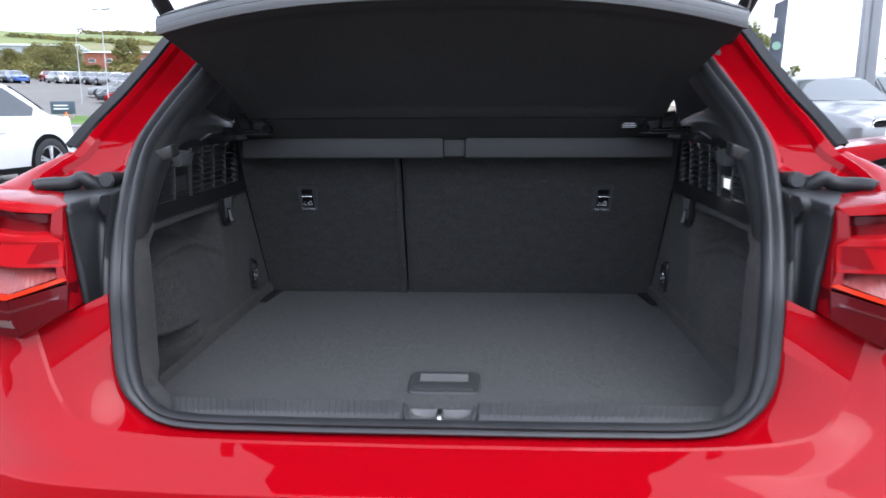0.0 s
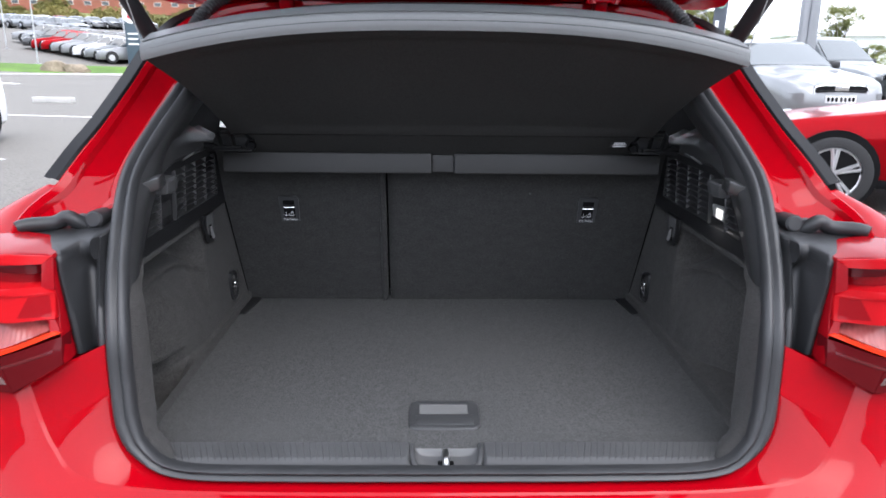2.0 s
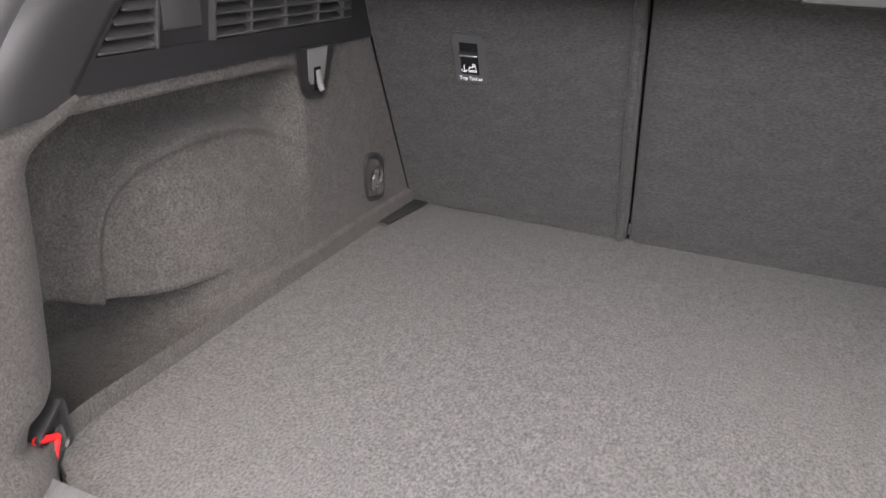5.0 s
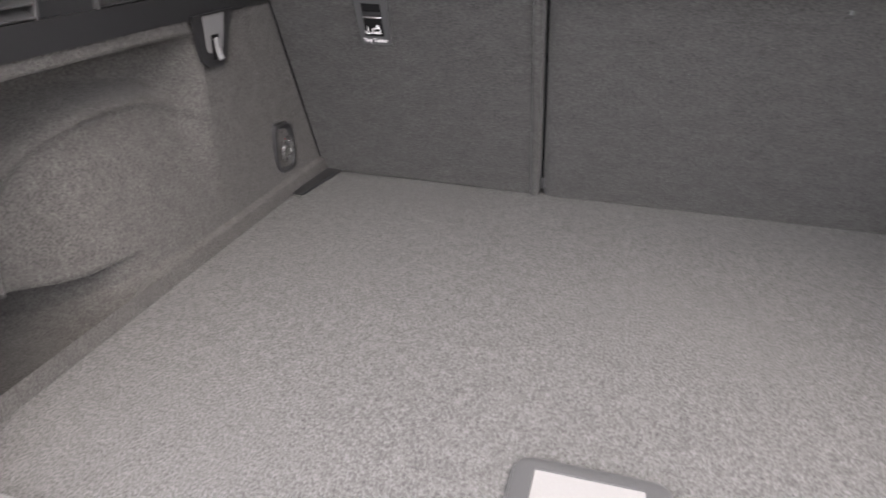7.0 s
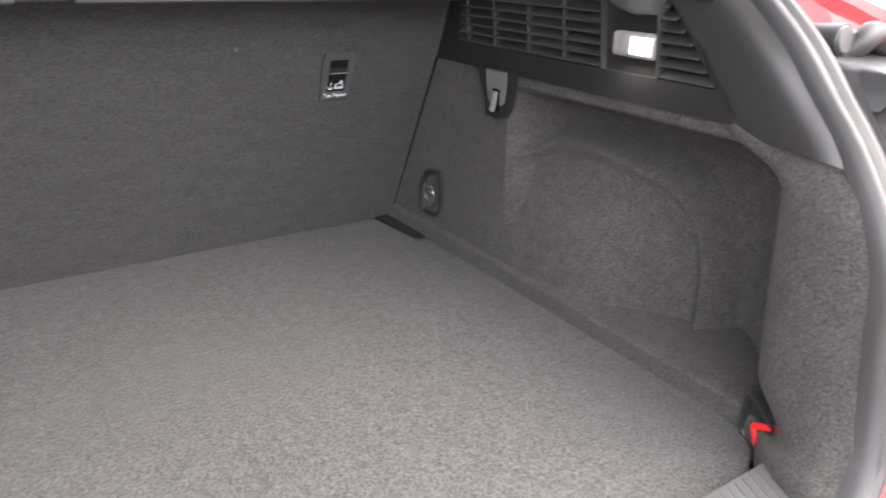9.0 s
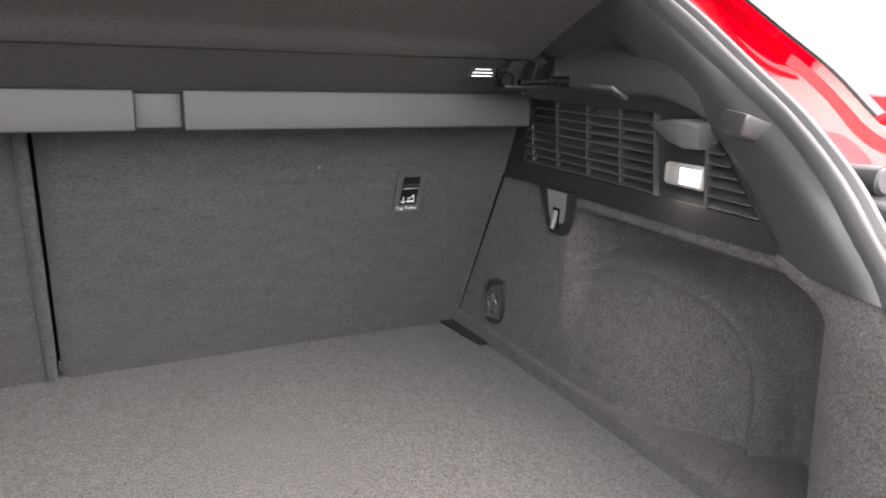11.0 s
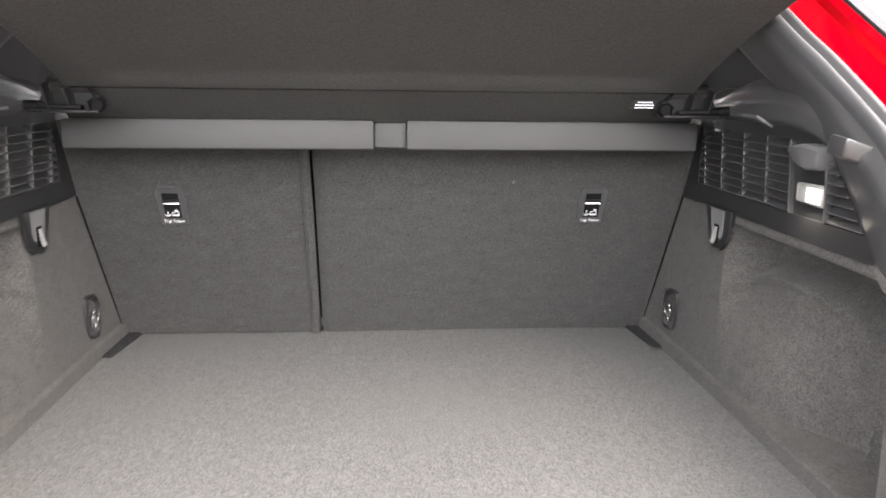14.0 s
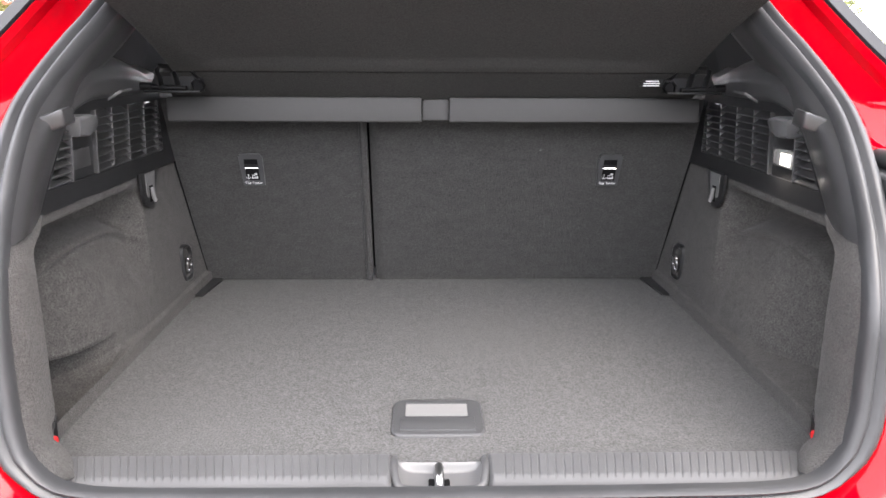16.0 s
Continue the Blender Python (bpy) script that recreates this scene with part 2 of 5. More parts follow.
def rod(bm, a, b, r1, r2=None, sides=12):
    a, b = Vector(a), Vector(b)
    d = b - a
    m = Matrix.Translation((a + b) / 2) @ d.to_track_quat("Z", "Y").to_matrix().to_4x4()
    bmesh.ops.create_cone(bm, cap_ends=True, segments=sides, radius1=r1, radius2=r1 if r2 is None else r2, depth=d.length, matrix=m)


def rodded(a, b, r1, r2=None, sides=12):
    bm = bmesh.new()
    rod(bm, a, b, r1, r2, sides)
    return bm


def loft(bm, rings, closed=False, cap=False):
    """Joins rings of equally many points with quads."""
    vs = [[bm.verts.new(p) for p in ring] for ring in rings]
    k = len(vs[0])
    for a, b in zip(vs, vs[1:]):
        for i in range(k if closed else k - 1):
            j = (i + 1) % k
            bm.faces.new((a[i], a[j], b[j], b[i]))
    if cap:
        bm.faces.new(vs[0])
        bm.faces.new(list(reversed(vs[-1])))
    return vs


def spline(points, count, closed=False):
    """count points evenly spaced along a smooth curve through the given ones."""
    p = [Vector(q) for q in points]
    n = len(p)
    raw = []
    for i in range(n if closed else n - 1):
        a, b = p[i], p[(i + 1) % n]
        a0 = p[(i - 1) % n] if closed or i else a + (a - b)
        b1 = p[(i + 2) % n] if closed or i + 2 < n else b + (b - a)
        for k in range(12):
            t = k / 12
            raw.append(0.5 * (2 * a + (b - a0) * t + (2 * a0 - 5 * a + 4 * b - b1) * t * t + (3 * a - 3 * b + b1 - a0) * t ** 3))
    raw.append(p[0] if closed else p[-1])
    d = np.r_[0, np.cumsum([(b - a).length for a, b in zip(raw, raw[1:])])]
    arr = np.array([tuple(v) for v in raw])
    s = np.linspace(0, d[-1], count + 1 if closed else count)
    out = [Vector(np.interp(v, d, arr[:, c]) for c in range(3)) for v in s]
    return out[:-1] if closed else out


def tube(bm, points, r, sides=10, closed=False, cap=True):
    rings, up = [], Vector((0, 0, 1))
    n = len(points)
    for i, p in enumerate(points):
        a = points[(i - 1) % n] if closed or i else p
        b = points[(i + 1) % n] if closed or i + 1 < n else p
        t = (Vector(b) - Vector(a)).normalized()
        side = t.cross(up)
        if side.length < 0.05:
            side = t.cross(Vector((0, 1, 0)))
        side.normalize()
        nrm = side.cross(t)
        rr = r(i / max(1, n - 1)) if callable(r) else r
        rings.append([Vector(p) + rr * (math.cos(k * math.tau / sides) * side + math.sin(k * math.tau / sides) * nrm) for k in range(sides)])
    if closed:
        rings.append(rings[0])
    loft(bm, rings, closed=True, cap=cap and not closed)


def prism(bm, outline, d):
    """A flat polygon given by 3D points, thickened by the vector d."""
    d = Vector(d)
    a = [bm.verts.new(Vector(p)) for p in outline]
    b = [bm.verts.new(Vector(p) + d) for p in outline]
    bm.faces.new(a)
    bm.faces.new(list(reversed(b)))
    n = len(a)
    for i in range(n):
        j = (i + 1) % n
        bm.faces.new((a[i], b[i], b[j], a[j]))


def prismed(outline, d, bevel=0.0):
    bm = bmesh.new()
    prism(bm, outline, d)
    if bevel:
        bmesh.ops.bevel(bm, geom=bm.edges[:], offset=bevel, segments=2, affect="EDGES", profile=0.5)
    return bm


def sheet(f, nu, nv, thick=None):
    """A sheet f(u, v), u and v from 0 to 1, given thickness by the vector thick."""
    bm = bmesh.new()
    rings = [[Vector(f(i / nu, j / nv)) for j in range(nv + 1)] for i in range(nu + 1)]
    top = loft(bm, rings)
    if thick is not None:
        low = loft(bm, [[p + Vector(thick) for p in ring] for ring in rings])
        edge = [(i, 0) for i in range(nu + 1)] + [(nu, j) for j in range(1, nv + 1)] + [(i, nv) for i in range(nu - 1, -1, -1)] + [(0, j) for j in range(nv - 1, 0, -1)]
        for (a, b), (c, d) in zip(edge, edge[1:] + edge[:1]):
            bm.faces.new((top[a][b], top[c][d], low[c][d], low[a][b]))
    return bm


def mirrored(bm):
    """The same bmesh, mirrored to the other side of the car."""
    out = bm.copy()
    bmesh.ops.scale(out, vec=(-1, 1, 1), verts=out.verts)
    bmesh.ops.reverse_faces(out, faces=out.faces)
    return out


def both(name, bm, material, parent, label="", smooth=40):
    """One part on each side of the car."""
    other = mirrored(bm)
    return part(name, bm, material, parent, label, smooth), part(name, other, material, parent, label, smooth)


def step(x, a, b):
    t = min(1.0, max(0.0, (x - a) / (b - a)))
    return t * t * (3 - 2 * t)


# ---- the red car: boot opening and boot ----
car = thing("red_hatchback", "glossy red compact car parked on asphalt with its tailgate raised", "car")

FLOOR_Z = 0.72
# half outline of the boot opening, outer edge of the seal, from the middle of the sill to the middle of the roof
OPENING = [(0, -.02, .722), (.25, -.019, .722), (.42, -.017, .727), (.487, -.009, .757), (.517, 0, .80), (.527, .015, .87), (.532, .03, .945),
           (.545, .075, 1.01), (.556, .12, 1.055), (.564, .165, 1.10), (.577, .235, 1.15), (.577, .295, 1.19), (.560, .365, 1.245), (.545, .41, 1.28),
           (.515, .49, 1.35), (.468, .543, 1.41), (.392, .576, 1.446), (.283, .596, 1.469), (.14, .604, 1.478), (0, .606, 1.48)]
HALF = spline(OPENING, 90)
RIM = HALF + [Vector((-p.x, p.y, p.z)) for p in reversed(HALF[1:-1])]
CENTRE = Vector((0, 0.25, 1.07))


def rim_frame(i):
    """Point, inward direction and outward-facing normal of the opening's edge."""
    n = len(RIM)
    p = RIM[i % n]
    t = (RIM[(i + 1) % n] - RIM[(i - 1) % n]).normalized()
    lean = radians(6 + 44 * step(p.z, .94, 1.14))
    rear = Vector((0, -math.cos(lean), math.sin(lean)))
    inw = t.cross(rear).normalized()
    if inw.dot(CENTRE - p) < 0:
        inw = -inw
    return p, inw, rear


def rim_at(i, inward, rearward):
    p, n, b = rim_frame(i)
    return p + n * inward * (.60 + .40 * step(p.z, .73, .80)) + b * rearward


# double-lipped rubber seal
bm = bmesh.new()
PROFILE = [(0, -.012), (-.001, .004), (.002, .010), (.008, .0135), (.014, .012), (.017, .006), (.0185, .0055), (.021, .009), (.026, .010), (.031, .006), (.033, -.002), (.033, -.012)]
rings = [[rim_at(i, a, b) for a, b in PROFILE] for i in range(len(RIM))]
rings.append(rings[0])
loft(bm, rings, closed=True)
part("boot_seal", bm, RUBBER, car, "black double-lipped rubber boot seal", smooth=60)


# ---- load floor ----
floor_board = thing("boot_floor", "grey felt carpet boot floor board with a black pull handle", "boot floor")


def floor_edge(y):
    return float(np.interp(y, [0.079, 0.081, 0.085, 0.099, 0.123, 0.155, 0.74, 0.86, 0.90], [0.400, 0.440, 0.472, 0.499, 0.518, 0.527, 0.527, 0.532, 0.532]))


def floor_point(u, v):
    y = 0.080 + 0.795 * v ** 1.5
    x = (2 * u - 1) * floor_edge(y)
    return x, y, FLOOR_Z + 0.0012 * math.sin(7 * x + 1) * math.sin(9 * y)


bm = sheet(floor_point, 90, 60, (0, 0, -0.02))
# thin dark tube stands in for the shadow gap along the carpet's sides
seam = bmesh.new()
tube(seam, [Vector((floor_edge(y) - .0008, y, FLOOR_Z + .0006)) for y in np.linspace(.090, .875, 90)], .0013, 8)
both("edge_binding", seam, BLACK, floor_board, "dark line painting the shadow gap beside the floor")
part("carpet_panel", bm, CARPET, floor_board, "mid grey short-pile carpet panel")

# handle: frame with rounded corners, finger opening and sloped back plate
handle = part("handle", bmesh.new(), HANDLE, floor_board, "black plastic pull handle frame")
bm = bmesh.new()
hx0, hx1, hy0, hy1 = -0.066, 0.065, 0.138, 0.245


def rounded(x0, x1, y0, y1, r, z, n=6):
    out = []
    for cx, cy, a0 in ((x1 - r, y1 - r, 0), (x0 + r, y1 - r, 90), (x0 + r, y0 + r, 180), (x1 - r, y0 + r, 270)):
        for k in range(n + 1):
            a = radians(a0 + 90 * k / n)
            out.append(Vector((cx + r * math.cos(a), cy + r * math.sin(a), z)))
    return out


outer0 = rounded(hx0, hx1, hy0, hy1, 0.017, FLOOR_Z + 0.001)
outer1 = rounded(hx0 + .002, hx1 - .002, hy0 + .002, hy1 - .002, 0.016, FLOOR_Z + 0.006)
mid = rounded(hx0 + .010, hx1 - .010, hy0 + .010, hy1 - .008, 0.010, FLOOR_Z + 0.007)
inner = rounded(-0.048, 0.044, 0.190, 0.230, 0.003, FLOOR_Z + 0.0065)
innerlow = rounded(-0.047, 0.043, 0.191, 0.229, 0.003, FLOOR_Z + 0.001)
loft(bm, [outer0, outer1, mid, inner, innerlow], closed=True)
bm.to_mesh(handle.data)
handle.data.polygons.foreach_set("use_smooth", [True] * len(handle.data.polygons))
handle.data.set_sharp_from_angle(angle=radians(35))
bm.free()
bm = sheet(lambda u, v: (-0.0475 + 0.091 * u, 0.1905 + 0.039 * v, FLOOR_Z + 0.0035 + 0.002 * v), 4, 4, (0, 0, -0.001))
part("finger_plate", bm, LIGHT_PLASTIC, handle, "pale grey plate in the handle opening")
part("rim", (lambda b: (tube(b, rounded(hx0 + .001, hx1 - .001, hy0 + .001, hy1 - .001, .0165, FLOOR_Z + .0035), 0.0016, 6, closed=True), b)[1])(bmesh.new()), GREY_PLASTIC, handle)
part("grip", boxed((0.106, 0.036, 0.003), (-0.001, 0.166, FLOOR_Z + 0.0075), bevel=0.001), HANDLE, handle)

# black flaps at the back corners, with a bright front lip
for s in (1, -1):
    bm = prismed([(s * .492, .866, FLOOR_Z + .002), (s * .536, .866, FLOOR_Z + .002), (s * .530, .732, FLOOR_Z + .002), (s * .506, .734, FLOOR_Z + .002)], (0, 0, 0.003))
    flap = part("corner_flap", bm, BLACK, floor_board, "black plastic corner flap", smooth=0)
    part("lip", boxed((0.018, 0.004, 0.003), (s * .514, .732, FLOOR_Z + .004)), CHROME, flap)


# ---- ribbed sill ----
def sill_point(u, v):
    x = (2 * u - 1) * (0.478 - 0.034 * v)
    y = 0.081 - 0.073 * v
    z = FLOOR_Z - 0.008 + 0.025 * step(v, 0.0, 0.13) - 0.006 * step(v, 0.75, 1.0)
    ax = abs(x)
    dip = 1 - step(ax, 0.048, 0.066)
    return x, y, z - dip * (0.042 - 0.030 * step(v, 0.80, 0.97))


NS = 520
bm = bmesh.new()
rows = []
for j in range(25):
    v = j / 24
    row = []
    for i in range(NS + 1):
        x, y, z = sill_point(i / NS, v)
        rib = -0.0012 * (i % 6 == 0) if 0.16 < v < 0.86 and abs(x) > 0.075 else 0.0
        row.append(Vector((x, y, z + rib)))
    rows.append(row)
loft(bm, rows)
sill = part("boot_sill", bm, SILL, car, "dark grey ribbed plastic loading sill", smooth=30)
# striker in its pale cup: a scooped tray with a rounded front rim
def cup_point(u, v):
    w = 2 * u - 1
    x = w * (.054 - .010 * v ** 4)
    bowl = (1 - abs(w) ** 6) * step(v, 0, .14) * (1 - step(v, .84, 1.0))
    return x, .0815 - .064 * v, FLOOR_Z + .0005 - .013 * bowl


cup = part("striker_cup", sheet(cup_point, 40, 30), HOOK_GREY, sill, "pale plastic striker cup", smooth=60)
bm = bmesh.new()
tube(bm, spline([(.060, .081, .724), (.0585, .058, .729), (.055, .030, .7265), (.045, .0165, .7220), (0, .0145, .7205), (-.045, .0165, .7220), (-.055, .030, .7265), (-.0585, .058, .729), (-.060, .081, .724)], 60), .0058, 10)
part("cup_rim", bm, GREY_PLASTIC, cup, "smooth grey rim", smooth=60)
part("striker_slot", boxed((0.027, 0.036, 0.004), (-.001, 0.040, FLOOR_Z - 0.0125), (0, 0, 0), 0.0015), GAP, cup)
bm = bmesh.new()
tube(bm, spline([(-.001, 0.074, .700), (-.001, 0.071, .717), (-.001, .055, .7255), (-.001, 0.034, .7235), (-.001, .026, .705)], 20), 0.0058, 10)
part("striker", bm, STEEL, cup, "steel striker loop")


# ---- moulded side trim: rear pillar, pocket and wheel arch in one carpeted shell ----
def rim_index(z):
    return min(range(12, 60), key=lambda i: abs(HALF[i].z - z))


def side_x(y, z, closed=False):
    """Distance of the carpeted side wall from the middle of the car; closed: the side with a flat ledge under the arch."""
    wall = 0.530 + 0.055 * (z - FLOOR_Z) - 0.004 * step(y, 0.70, 0.90)
    top = 1 - step(z, 0.980, 1.004)
    front = 1 - step(y, 0.528, 0.566)
    deep = (0.240 - 0.100 * step(y, 0.34, 0.56)) * front * (.50 + .50 * step(y, .13, .24)) * .52
    # wheel arch: a swollen face with a crisp rolled edge, running into the wall towards the seats
    dy, dz = (y - 0.440) / 0.190, (z - pit(y, z, closed) * (z > .757) - 0.738) / 0.205
    rho = (abs(dy) ** 2.4 + max(0.0, dz) ** 2.4) ** (1 / 2.4)
    face = 0.020 * max(0.0, (.500 - y) / .20) + 0.062 * (1 - step(y, .265, .405)) + 0.060 * max(0.0, dz) ** 2 * front
    edge = step(rho, 0.975, 1.10)
    bead = 0.017 * math.exp(-((rho - 0.955) / 0.042) ** 2) * front
    out = min(face, deep + .02) * (1 - edge) + max(deep, 0.0) * edge - bead
    # deep hollow under the arch's lower edge, behind the carpet lip
    hollow = 0 if closed else 1 - step(y, .30, .42)
    gate = hollow * step(z, .7505, .7565) * (1 - step(z, .7745, .7795))
    out = out * (1 - gate) + max(out, 0.200 * (1 - step(y, .30, .44))) * gate
    out *= top
    out *= step(z, 0.744, 0.752) * (1 - hollow) + step(z, .7505, .7565) * hollow
    return wall + out - 0.007 * (1 - step(z, 0.742, 0.749))


def pit(y, z, closed=False):
    """How far the hollow under the arch sinks behind the carpet lip, below its lower edge."""
    crease = max(.752, .774 - .24 * (y - .255))
    if closed or z <= .744 or z >= .800:
        return 0.0
    return (1 - step(y, .30, .42)) * (z - float(np.interp(z, [.744, .7505, .7565, .7745, .7795, .800], [.744, .690, .690, crease - .006, crease, .800])))


lo, hi = min(range(len(HALF)), key=lambda i: abs(HALF[i].x - 0.445) + (HALF[i].z > 0.75) * 9), rim_index(1.02)
LEVELS = [0, .025, .05, .085, .12, .145, .165, .185, .19, .20, .205, .21, .215, .22, .225, .23, .235, .24, .245, .25, .255, .26] + [.26 + .60 * k / 44 for k in range(1, 45)] + [.86 + .14 * k / 14 for k in range(1, 15)]
for closed in (True, False):
    bm = bmesh.new()
    rings = []
    for t in LEVELS:
        i = lo + (hi - lo) * t
        i0 = int(i)
        a = rim_at(i0, .031, -.004).lerp(rim_at(min(i0 + 1, hi), .031, -.004), i - i0)
        z = float(np.interp(t, [0, .05, .12, .20, .26, .4, .7, 1], [.712, .739, .743, .748, .757, .80, .91, 1.030]))
        x = float(np.interp(t, [0, .12, .20, .26, .4, .7, .86, .93, 1], [.470, .473, .476, .480, .492, .497, .502, .520, .548]))
        y = float(np.interp(t, [0, .12, .20, .26, .4, .7, .86, .93, 1], [.083, .082, .081, .082, .098, .112, .120, .152, .200]))
        nose = Vector((x, y, z))
        m = a.lerp(nose, 0.5) + Vector((-0.004 - .008 * (1 - step(t, .1, .5)), -0.008, .004 * (1 - t)))
        ring = spline([a, m, nose], 9)
        # roll round the nose into the pocket
        y1 = y + .050 + .020 * (1 - step(t, .20, .36))
        x1 = side_x(y1, max(z, .72), closed)
        for k in range(1, 9):
            q = k / 9 * math.pi / 2
            w = step(t, .22, .38)
            fx = (1 - math.cos(q)) ** .85 * w + math.sin(q) * (1 - w)
            fy = math.sin(q) * w + (1 - math.cos(q)) * (1 - w)
            ring.append(Vector((x + (x1 - x) * fx, y + (y1 - y) * fy, z - pit(y1, z, closed) * (k / 9) ** 2)))
        yend = 0.872 - 0.40 * (z - FLOOR_Z) + 0.012
        for k in range(141):
            yy = y1 + (yend - y1) * k / 140
            ring.append(Vector((side_x(yy, max(z, .72), closed), yy, z - pit(yy, z, closed))))
        # round off the nose
        for _ in range(7):
            ring = [ring[0]] + [ring[k] if k < 4 or k > 20 else ring[k - 1] * .25 + ring[k] * .5 + ring[k + 1] * .25 for k in range(1, len(ring) - 1)] + [ring[-1]]
        rings.append(ring)
    loft(bm, rings)
    part("side_trim", bm if closed else mirrored(bm), CARPET_WALL, car, "moulded grey carpet side trim with a wheel-arch pocket", 80)


# ---- louvred plastic panels ----
PX = 0.541
for s in (1, -1):
    frame_bm = bmesh.new()
    # plate round the louvres
    for quad in (((.195, 1.018), (.748, 1.018), (.736, 1.048), (.215, 1.048)), ((.320, 1.147), (.700, 1.147), (.690, 1.168), (.350, 1.168)), ((.690, 1.048), (.736, 1.048), (.698, 1.147), (.684, 1.147)), ((.205, 1.048), (.240, 1.048), (.326, 1.147), (.300, 1.155))):
        prism(frame_bm, [(s * PX, y, z) for y, z in quad], (s * 0.012, 0, 0))
    panel = part("louvre_panel", frame_bm, PANEL, car, "black plastic louvred side panel", smooth=0)
    # near-black sheet painting the shaded hollow behind the slats
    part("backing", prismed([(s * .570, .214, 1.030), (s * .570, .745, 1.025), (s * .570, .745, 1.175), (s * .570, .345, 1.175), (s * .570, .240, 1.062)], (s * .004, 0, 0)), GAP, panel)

    def rib_y(y, z):
        """Ribs and bay walls lean a little towards the seats."""
        return y + .14 * (z - 1.10)

    for y, d in ((.675, .0015), (.612, .0015), (.540, .0015), (.472, .0015), (.405, -.0015), (.323, -.0015)):
        part("rib", prismed([(s * (PX + d), rib_y(y, 1.048) - .0018, 1.048), (s * (PX + d), rib_y(y, 1.048) + .0018, 1.048), (s * (PX + d), rib_y(y, 1.147) + .0018, 1.147), (s * (PX + d), rib_y(y, 1.147) - .0018, 1.147)], (s * .016, 0, 0), .0008), PILLAR, panel)
    # slats sloping down towards the boot
    for k in range(8):
        z = 1.0555 + 0.0120 * k
        for y0, y1 in ((.240 + .95 * (z - 1.05), rib_y(.3215, z)), (rib_y(.4065, z), .694 - .10 * (z - 1.05))):
            if y1 - y0 < .006:
                continue
            part("slat", boxed((0.021, y1 - y0, 0.0030), (s * (PX + .0095), (y0 + y1) / 2, z), (0, -33 * s, 0), .0009, 1), PILLAR, panel, smooth=0)
    # lamp bay with a rounded finger-pull hood
    bay = part("bay", prismed([(s * (PX + .006), rib_y(.325, 1.048), 1.048), (s * (PX + .006), rib_y(.403, 1.048), 1.048), (s * (PX + .006), rib_y(.403, 1.147), 1.147), (s * (PX + .006), rib_y(.325, 1.147), 1.147)], (s * .004, 0, 0)), PANEL, panel)
    if s < 0:
        part("blanking_plate", boxed((.004, .056, .030), (s * (PX + .0055), .358, 1.078), bevel=.0018), BLANK, bay, "blank cover in place of a lamp")
    bm = bmesh.new()
    rings = []
    for y, d, zt, zb in ((.3225, .004, 1.140, 1.118), (.3245, .016, 1.1425, 1.1135), (.345, .0225, 1.1455, 1.1125), (.372, .019, 1.1435, 1.1175), (.398, .011, 1.1385, 1.1265), (.417, .0015, 1.1340, 1.1325)):
        rings.append([Vector((s * (PX + .010 - q * (d + .010)), y, z)) for q, z in ((0, zt), (.55, zt), (.90, zt - .0015), (1.0, zt - .005), (1.0, (zt + zb) / 2), (.93, zb + .003), (.80, zb), (0, zb))])
    loft(bm, rings, cap=True)
    part("hood", bm, GREY_PLASTIC, panel, "smooth grey finger-pull hood", smooth=35)
    part("shelf_catch", prismed([(s * .520, .470, 1.171), (s * .520, .515, 1.171), (s * .543, .53, 1.166), (s * .543, .462, 1.156)], (0, 0, .006), 0.002), GREY_PLASTIC, panel)
    # bag hook in its tongue-shaped plate
    tongue = bmesh.new()
    prism(tongue, [(s * .5395, .546, 1.022), (s * .5392, .549, .985), (s * .5385, .555, .966), (s * .5375, .566, .957), (s * .5375, .594, .955), (s * .5385, .606, .962), (s * .5392, .613, .980), (s * .5395, .634, 1.022)], (s * -.005, 0, 0))
    hook = part("bag_hook", tongue, PANEL, panel, "fold-out bag hook in a black plate", smooth=0)
    part("recess", prismed([(s * .5336, .562, 1.020), (s * .5334, .564, .980), (s * .5332, .568, .975), (s * .5332, .594, .975), (s * .5334, .600, .980), (s * .5336, .610, 1.020)], (s * -.0012, 0, 0)), HOOK_GREY, hook, smooth=0)
    part("hook_gap", prismed([(s * .5320, .574, .996), (s * .5318, .574, .966), (s * .5318, .590, .966), (s * .5320, .590, .996)], (s * -.0008, 0, 0)), GAP, hook, smooth=0)
    bm = bmesh.new()
    tube(bm, spline([(s * .5305, .582, .992), (s * .529, .582, .982), (s * .5265, .582, .970), (s * .524, .582, .966)], 12), 0.0042, 8)
    part("prong", bm, HOOK_GREY, hook)
    # lashing ring
    def eye_at(a, ry, rz, x):
        c, q = math.cos(a), math.sin(a)
        return Vector((s * x, .740 + ry * math.copysign(abs(c) ** .6, c), .800 + rz * math.copysign(abs(q) ** .6, q) - .25 * ry * c))

    turn = np.linspace(0, math.tau, 33)[:-1]
    bm = bmesh.new()
    loft(bm, [[eye_at(a, *r) for a in turn] for r in ((.032, .041, .540), (.031, .040, .5295), (.027, .036, .5285), (.024, .033, .531), (.021, .029, .536), (.001, .001, .537))], closed=True)
    ring = part("lashing_eye", bm, BLACK, car, "chrome lashing eye in a black recess")
    bm = bmesh.new()
    tube(bm, [Vector((s * (.529 - .003 * math.sin(a)), .742 + .014 * math.cos(a), .797 + .019 * math.sin(a))) for a in turn], 0.0032, 8, closed=True)
    part("ring", bm, CHROME, ring)
    part("ring_mount", boxed((.008, .017, .012), (s * .5315, .742, .806), bevel=.003), CHROME, ring)
